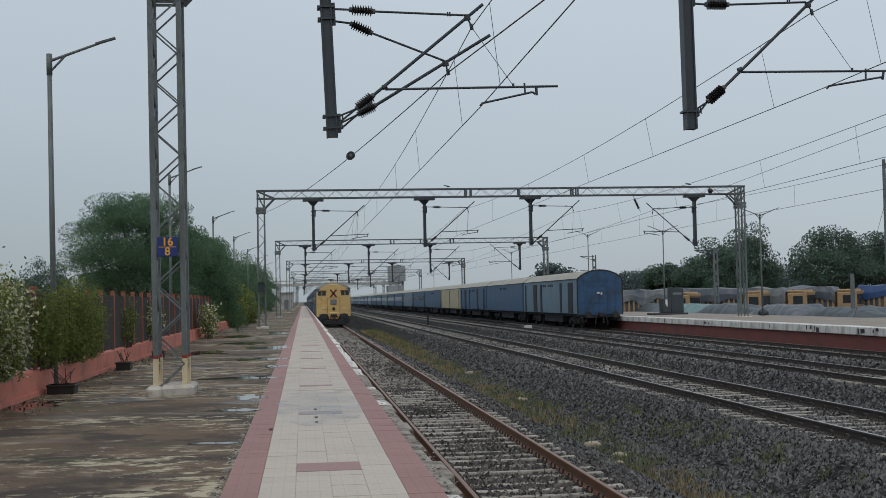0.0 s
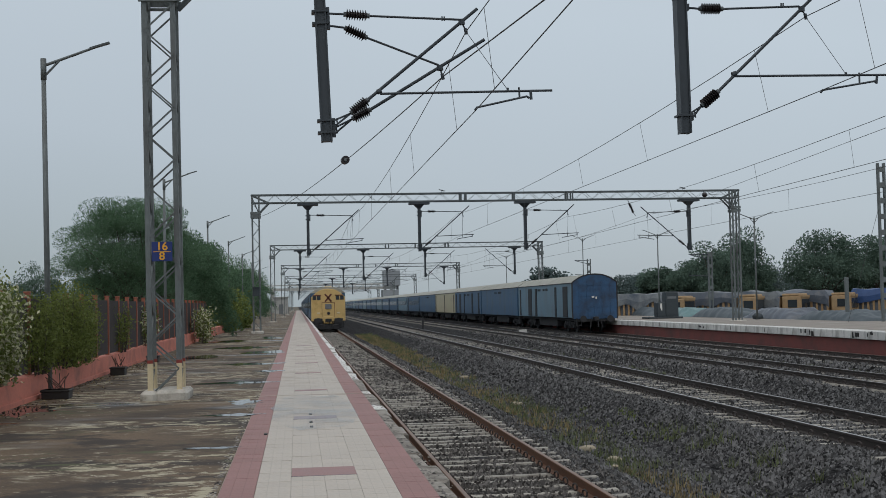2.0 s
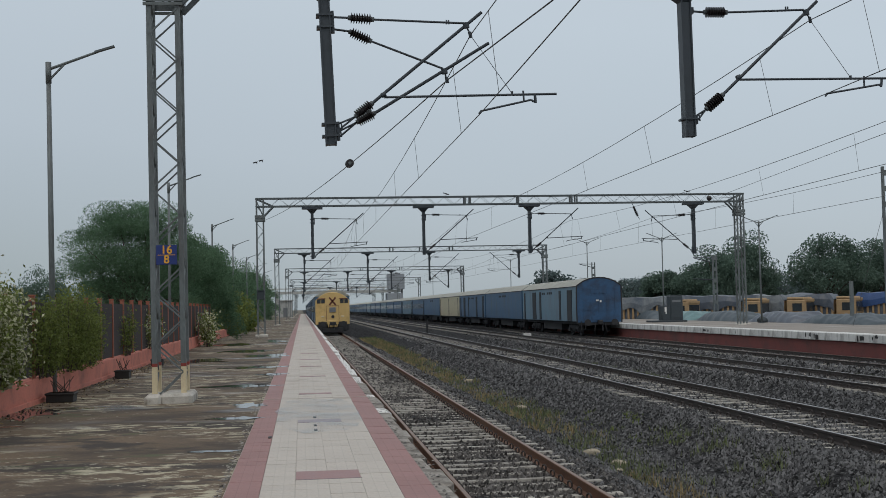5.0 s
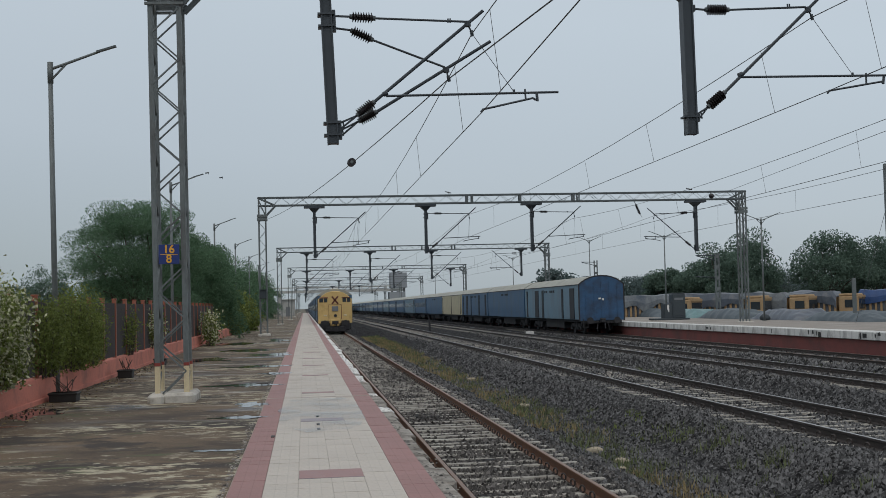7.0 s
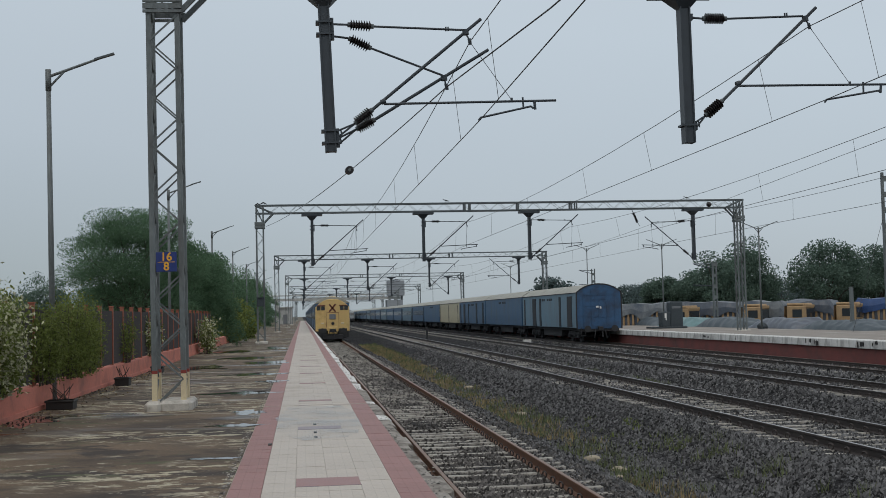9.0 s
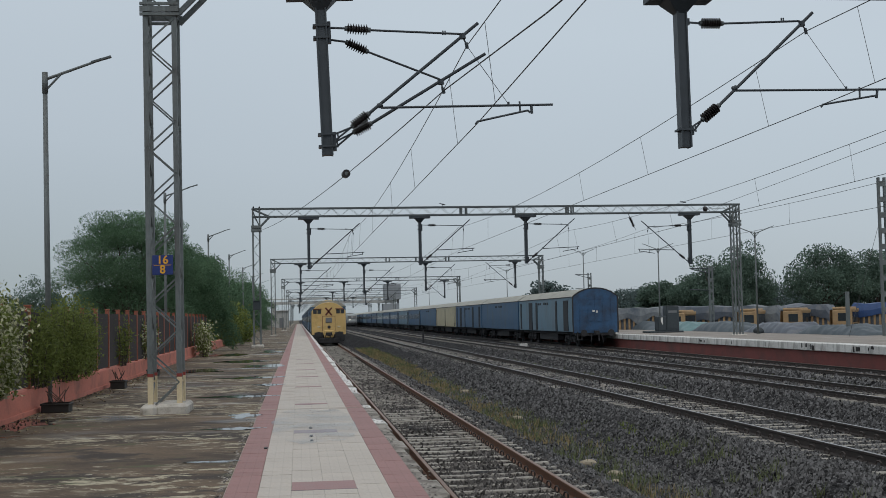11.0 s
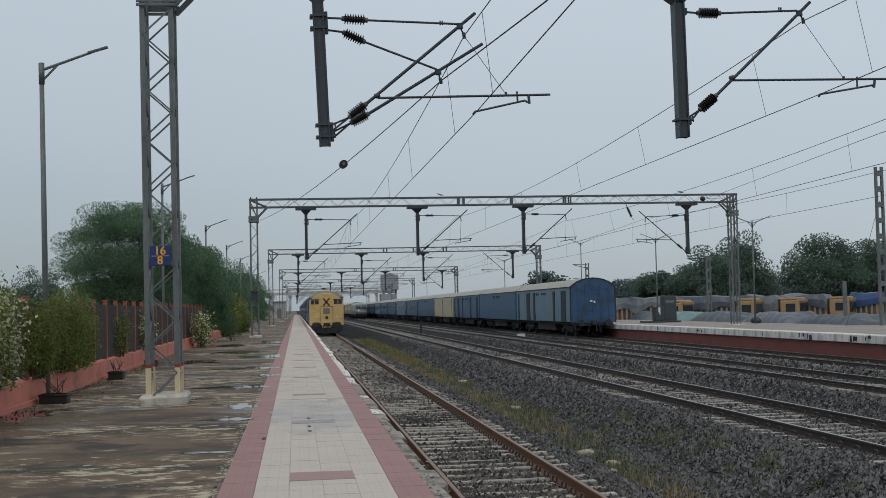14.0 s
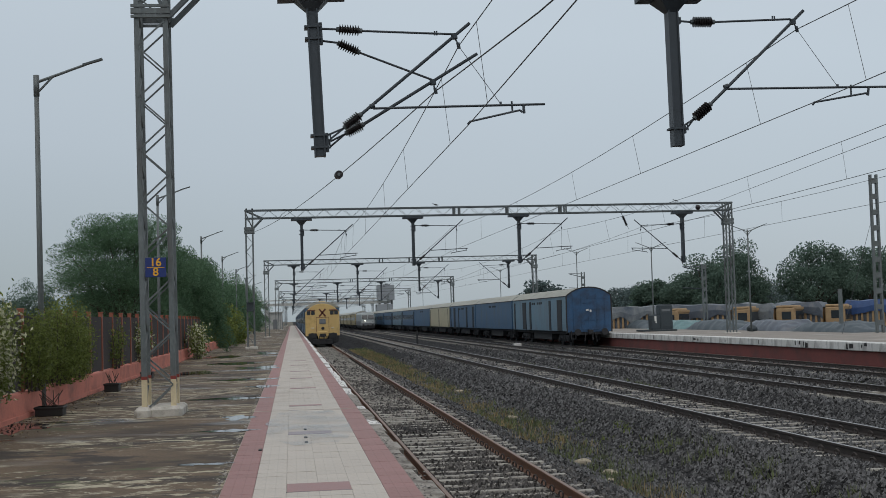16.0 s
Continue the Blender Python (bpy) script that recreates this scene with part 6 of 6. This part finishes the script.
def machine_box():
    t = thing("equipment_cabinet", "dark steel equipment cabinet on a slab on the far platform", "cabinet", at=pose(27.0, 88, FAR_PLAT))
    part("slab", boxes((-1.48, 1.18, -0.7, 0.9, 0, 0.13), bevel=0.02), "box_dark", t)
    part("tall_unit", boxes((-0.04, 0.92, -0.5, 0.4, 0.13, 1.91), bevel=0.03), "box_dark", t)
    part("low_unit", boxes((-0.68, -0.045, -0.5, 0.4, 0.13, 1.2), bevel=0.03), "box_dark", t)
    part("cloth", boxes((-0.40, -0.32, -0.52, -0.5, 0.6, 1.12), (-0.47, -0.39, -0.521, -0.5, 0.75, 1.12)), "white_paint", t, "pale cloth hanging down")
    part("vent_slot", boxes((0.1, 0.76, -0.515, -0.5, 1.45, 1.62)), "loco_grey", t)
    part("top_box", boxes((0.0, 0.9, -0.42, 0.36, 1.91, 1.98), bevel=0.02), "box_dark", t)
    part("door_panel", boxes((0.04, 0.84, -0.52, -0.5, 0.3, 1.35), bevel=0.01), "box_dark", t)


machine_box()


def slotted_mast(x, y, top, label, w=0.34, bracket=False):
    t = thing("battened_mast", label, "mast", "battened steel masts on the far platform", at=pose(x, y, FAR_PLAT))
    h = top - FAR_PLAT
    for s in (-1, 1):
        part("channel", boxes((s * w / 2 - 0.05, s * w / 2 + 0.05, -0.1, 0.1, 0, h)), "steel", t)
    z = 0.4
    while z < h:
        part("batten", boxes((-w / 2, w / 2, -0.11, -0.09, z, z + 0.28)), "steel", t)
        part("batten", boxes((-w / 2, w / 2, 0.09, 0.11, z, z + 0.28)), "steel", t)
        z += 0.85
    if bracket:
        part("bracket", bars([((0, 0, h - 0.2), (-1.7, 0, h - 0.15)), ((0, 0, h - 0.6), (-1.6, 0, h - 0.2))], 0.035), "black_steel", t)
        part("lower_bracket", bars([((0, 0, h - 1.9), (-1.7, 0, h - 1.8))], 0.035), "black_steel", t)
    return t


guyed = slotted_mast(31.35, 62.3, 9.45, "tall grey battened steel mast on the far platform")
part("guy_wire", bars([((0, 0, 6.7), (-2.1, 0.1, 0.0))], 0.011, 5), "wire", guyed)
slotted_mast(32.0, 92, 5.95, "grey battened steel mast with a bracket", w=0.26, bracket=True)
slotted_mast(34.0, 140, 7.2, "grey battened steel mast with a bracket", bracket=True)
post = thing("steel_post", "plain grey square steel post on the far platform", "post", at=pose(31.2, 66.6, FAR_PLAT))
part("shaft", boxes((-0.095, 0.095, -0.095, 0.095, 0, 2.46), bevel=0.015), "steel", post)
sack = bmesh.new()
bmesh.ops.create_icosphere(sack, subdivisions=3, radius=0.36)
for v in sack.verts:
    v.co = Vector((v.co.x, v.co.y * 0.7, max(v.co.z, -0.3) * 0.75)) * (1 + 0.2 * noise.noise(v.co * 3))
ob = tagged(part("sack", sack, "box_dark", smooth=True), "dark bulging sack lying on the far platform", "sack")
ob.location = (30.1, 77.5, FAR_PLAT + 0.15)
stub = thing("track_marker", "short dark steel marker post between tracks", "marker post", at=pose(12.0, 117.7, ground_height(12.0, 118)))
part("shaft", boxes((-0.09, 0.09, -0.09, 0.09, -0.1, 1.35), bevel=0.01), "under", stub)
block = thing("marker_block", "small whitewashed concrete marker block beside the track", "marker block", at=pose(17.75, 95.7, ground_height(17.75, 95.7)))
part("block", boxes((-0.3, 0.3, -0.15, 0.15, -0.1, 0.3), bevel=0.02), "white_paint", block)


def footbridge():
    t = thing("footbridge", "pale concrete footbridge crossing all the tracks far off", "footbridge")
    part("deck", boxes((-10, 24, 298, 301, 6.15, 6.4)), "pale_wall", t)
    for y in (298, 300.9):
        part("parapet", boxes((-10, 24, y, y + 0.1, 6.4, 6.75)), "pale_wall", t)
        part("handrail", boxes((-10, 24, y, y + 0.1, 7.35, 7.55)), "pale_wall", t)
        for k in range(18):
            part("baluster", boxes((-10 + k * 2.0, -9.85 + k * 2.0, y, y + 0.1, 6.75, 7.35)), "pale_wall", t)
    for x in (-6, 8, 23):
        part("pier", boxes((x - 0.4, x + 0.4, 299, 300, -0.4, 6.1)), "pale_wall", t)
    part("lift_tower", boxes((21.0, 25.0, 297, 303, 6.9, 10.6), bevel=0.05), "tower_haze_grey", t, "grey enclosed stair head")
    part("stair_house", boxes((20.6, 24.4, 296, 302, 3.4, 5.9), bevel=0.05), "tower_haze_grey", t)
    part("column", boxes((21.2, 21.7, 299, 300, -0.4, 10)), "loco_grey", t)
    part("column", boxes((24.2, 24.7, 299, 300, -0.4, 10)), "loco_grey", t)


footbridge()


def platform_hut(x, y, w, d, h, label):
    t = thing("platform_hut", label, "hut", at=pose(x, y, PLAT))
    part("wall", boxes((-w / 2, w / 2, 0, d, 0, h)), "pale_wall", t)
    part("roof", boxes((-w / 2 - 0.3, w / 2 + 0.3, -0.4, d + 0.3, h, h + 0.15)), "pale_wall", t)
    part("door", boxes((-0.45, 0.45, -0.03, 0, 0, 2.0)), "loco_grey", t)


platform_hut(-3.4, 255, 2.8, 6, 3.4, "small pale rendered hut far along the platform")


# ---------------------------------------------------------------- birds
def bird(span, label, group, folded=False):
    t = thing("bird", label, "bird", group)
    b = bmesh.new()
    bmesh.ops.create_uvsphere(b, u_segments=10, v_segments=6, radius=1, matrix=Matrix.Diagonal((span * 0.09, span * 0.24, span * 0.08, 1)))
    bmesh.ops.create_uvsphere(b, u_segments=8, v_segments=5, radius=span * 0.065, matrix=Matrix.Translation((0, -span * 0.25, span * 0.03)))
    bar(b, (0, -span * 0.30, span * 0.03), (0, -span * 0.37, span * 0.02), span * 0.02, 0.001)
    bar(b, (0, span * 0.18, 0), (0, span * 0.42, 0.0), span * 0.03, span * 0.06, sides=4)
    part("body", b, "bird", t, smooth=True)
    if folded:
        part("leg", bars([((0, 0, -span * 0.05), (0, 0, -span * 0.22))], 0.01, 4), "bird", t)
        return t, []
    wings = []
    for s in (-1, 1):
        w = bmesh.new()
        for a, c, cw in (((0, 0, 0), (s * span * 0.26, -span * 0.04, span * 0.03), 0.16), ((s * span * 0.25, -span * 0.04, span * 0.03), (s * span * 0.5, span * 0.06, 0.0), 0.10)):
            angle_bar(w, a, c, 0.012, span * cw)
        wings.append(part("wing", w, "bird", t))
    return t, wings


kite, kite_wings = bird(0.95, "dark broad-winged bird gliding low over the lorries", "flying birds")
flyers = [bird(0.42, "small dark bird in flight with spread wings", "flying birds") for _ in range(2)]
for x in (8.75, 23.7):
    b, _ = bird(0.5, "small dark bird perched on the gantry beam", "perched birds", folded=True)
    b.matrix_world = pose(x, 72.7, 9.18, 20, 0, 70)


# ---------------------------------------------------------------- what moves
def motions():
    # the approaching train: 21.5 m/s towards the camera
    for k, ob in enumerate([loco] + hauled):
        gap = 0 if k == 0 else 19.6 + (k - 1) * PITCH
        walk(ob, [(t * 0.5, pose(16.17, 262.0 + gap + 21.5 * (16 - t * 0.5), 0.06)) for t in range(33)])
    # one glides off over the lorries, circling far away
    walk(kite, [(0, pose(34.6, 70, 5.15, 0, 10, 100)), (0.2, pose(38.6, 70, 5.4, 0, 10, 100)), (0.5, pose(44.5, 70, 5.9, 0, 10, 100)), (2, pose(74, 72, 8, 0, 0, 100)), (6, pose(140, 110, 14, 0, 0, 150)), (11, pose(150, 180, 20, 0, 0, 190)), (16, pose(220, 160, 26, 0, 0, 130))])
    for w in kite_wings:
        walk(w, [(0, pose(0, 0, 0)), (16, pose(0, 0, 0))])
    # two birds dive past the nearest gantry, circle and settle on the corner of the second one
    flights = ([(3.3, 2.85, 33.0, 9.89), (3.5, 2.24, 37.0, 9.81), (3.7, 1.69, 42.0, 9.96), (4, 0.85, 51.0, 10.36), (6.5, -5.91, 82.0, 11.58), (7, -6.32, 83.0, 11.70), (7.5, -5.34, 82.0, 11.44), (8, -2.61, 78.0, 10.74), (8.5, -2.32, 75.0, 9.95), (9, -2.50, 73.0, 9.15)],
               [(3.3, 4.69, 33.0, 8.82), (3.5, 4.47, 36.0, 8.42), (3.7, 4.46, 41.0, 8.31), (4, 2.79, 50.0, 9.54), (6.5, -5.02, 82.0, 11.38), (7, -5.39, 83.0, 11.38), (7.5, -4.71, 82.0, 11.35), (8, -2.29, 78.0, 10.84), (8.5, -1.60, 75.0, 10.11), (9, -2.17, 73.0, 9.21)])
    for k, ((b, wings), path) in enumerate(zip(flyers, flights)):
        t0, x0, y0, z0 = path[0]
        vx, vy, vz = ((path[1][i] - path[0][i]) / (path[1][0] - t0) for i in (1, 2, 3))
        rows = [(t, pose(x0 + vx * (t - t0), y0 + vy * 0.4 * (t - t0), z0 + vz * (t - t0), 0, 0, 60)) for t in (0, 1, 2)]
        rows += [(t, pose(x, y, z, 0, 0, 60 if t < 7.2 else 0)) for t, x, y, z in path]
        rest = pose(-2.55 + 0.35 * k, 72.9, 9.14, 15, 0, 0)
        rows += [(9.3, rest), (16, rest)]
        walk(b, rows)
        for s, w in zip((-1, 1), wings):
            walk(w, [(t * 0.1, pose(0, 0, 0, 0, -s * (35 if t % 2 else -25) if t < 92 else s * 75, 0)) for t in range(161)])


motions()
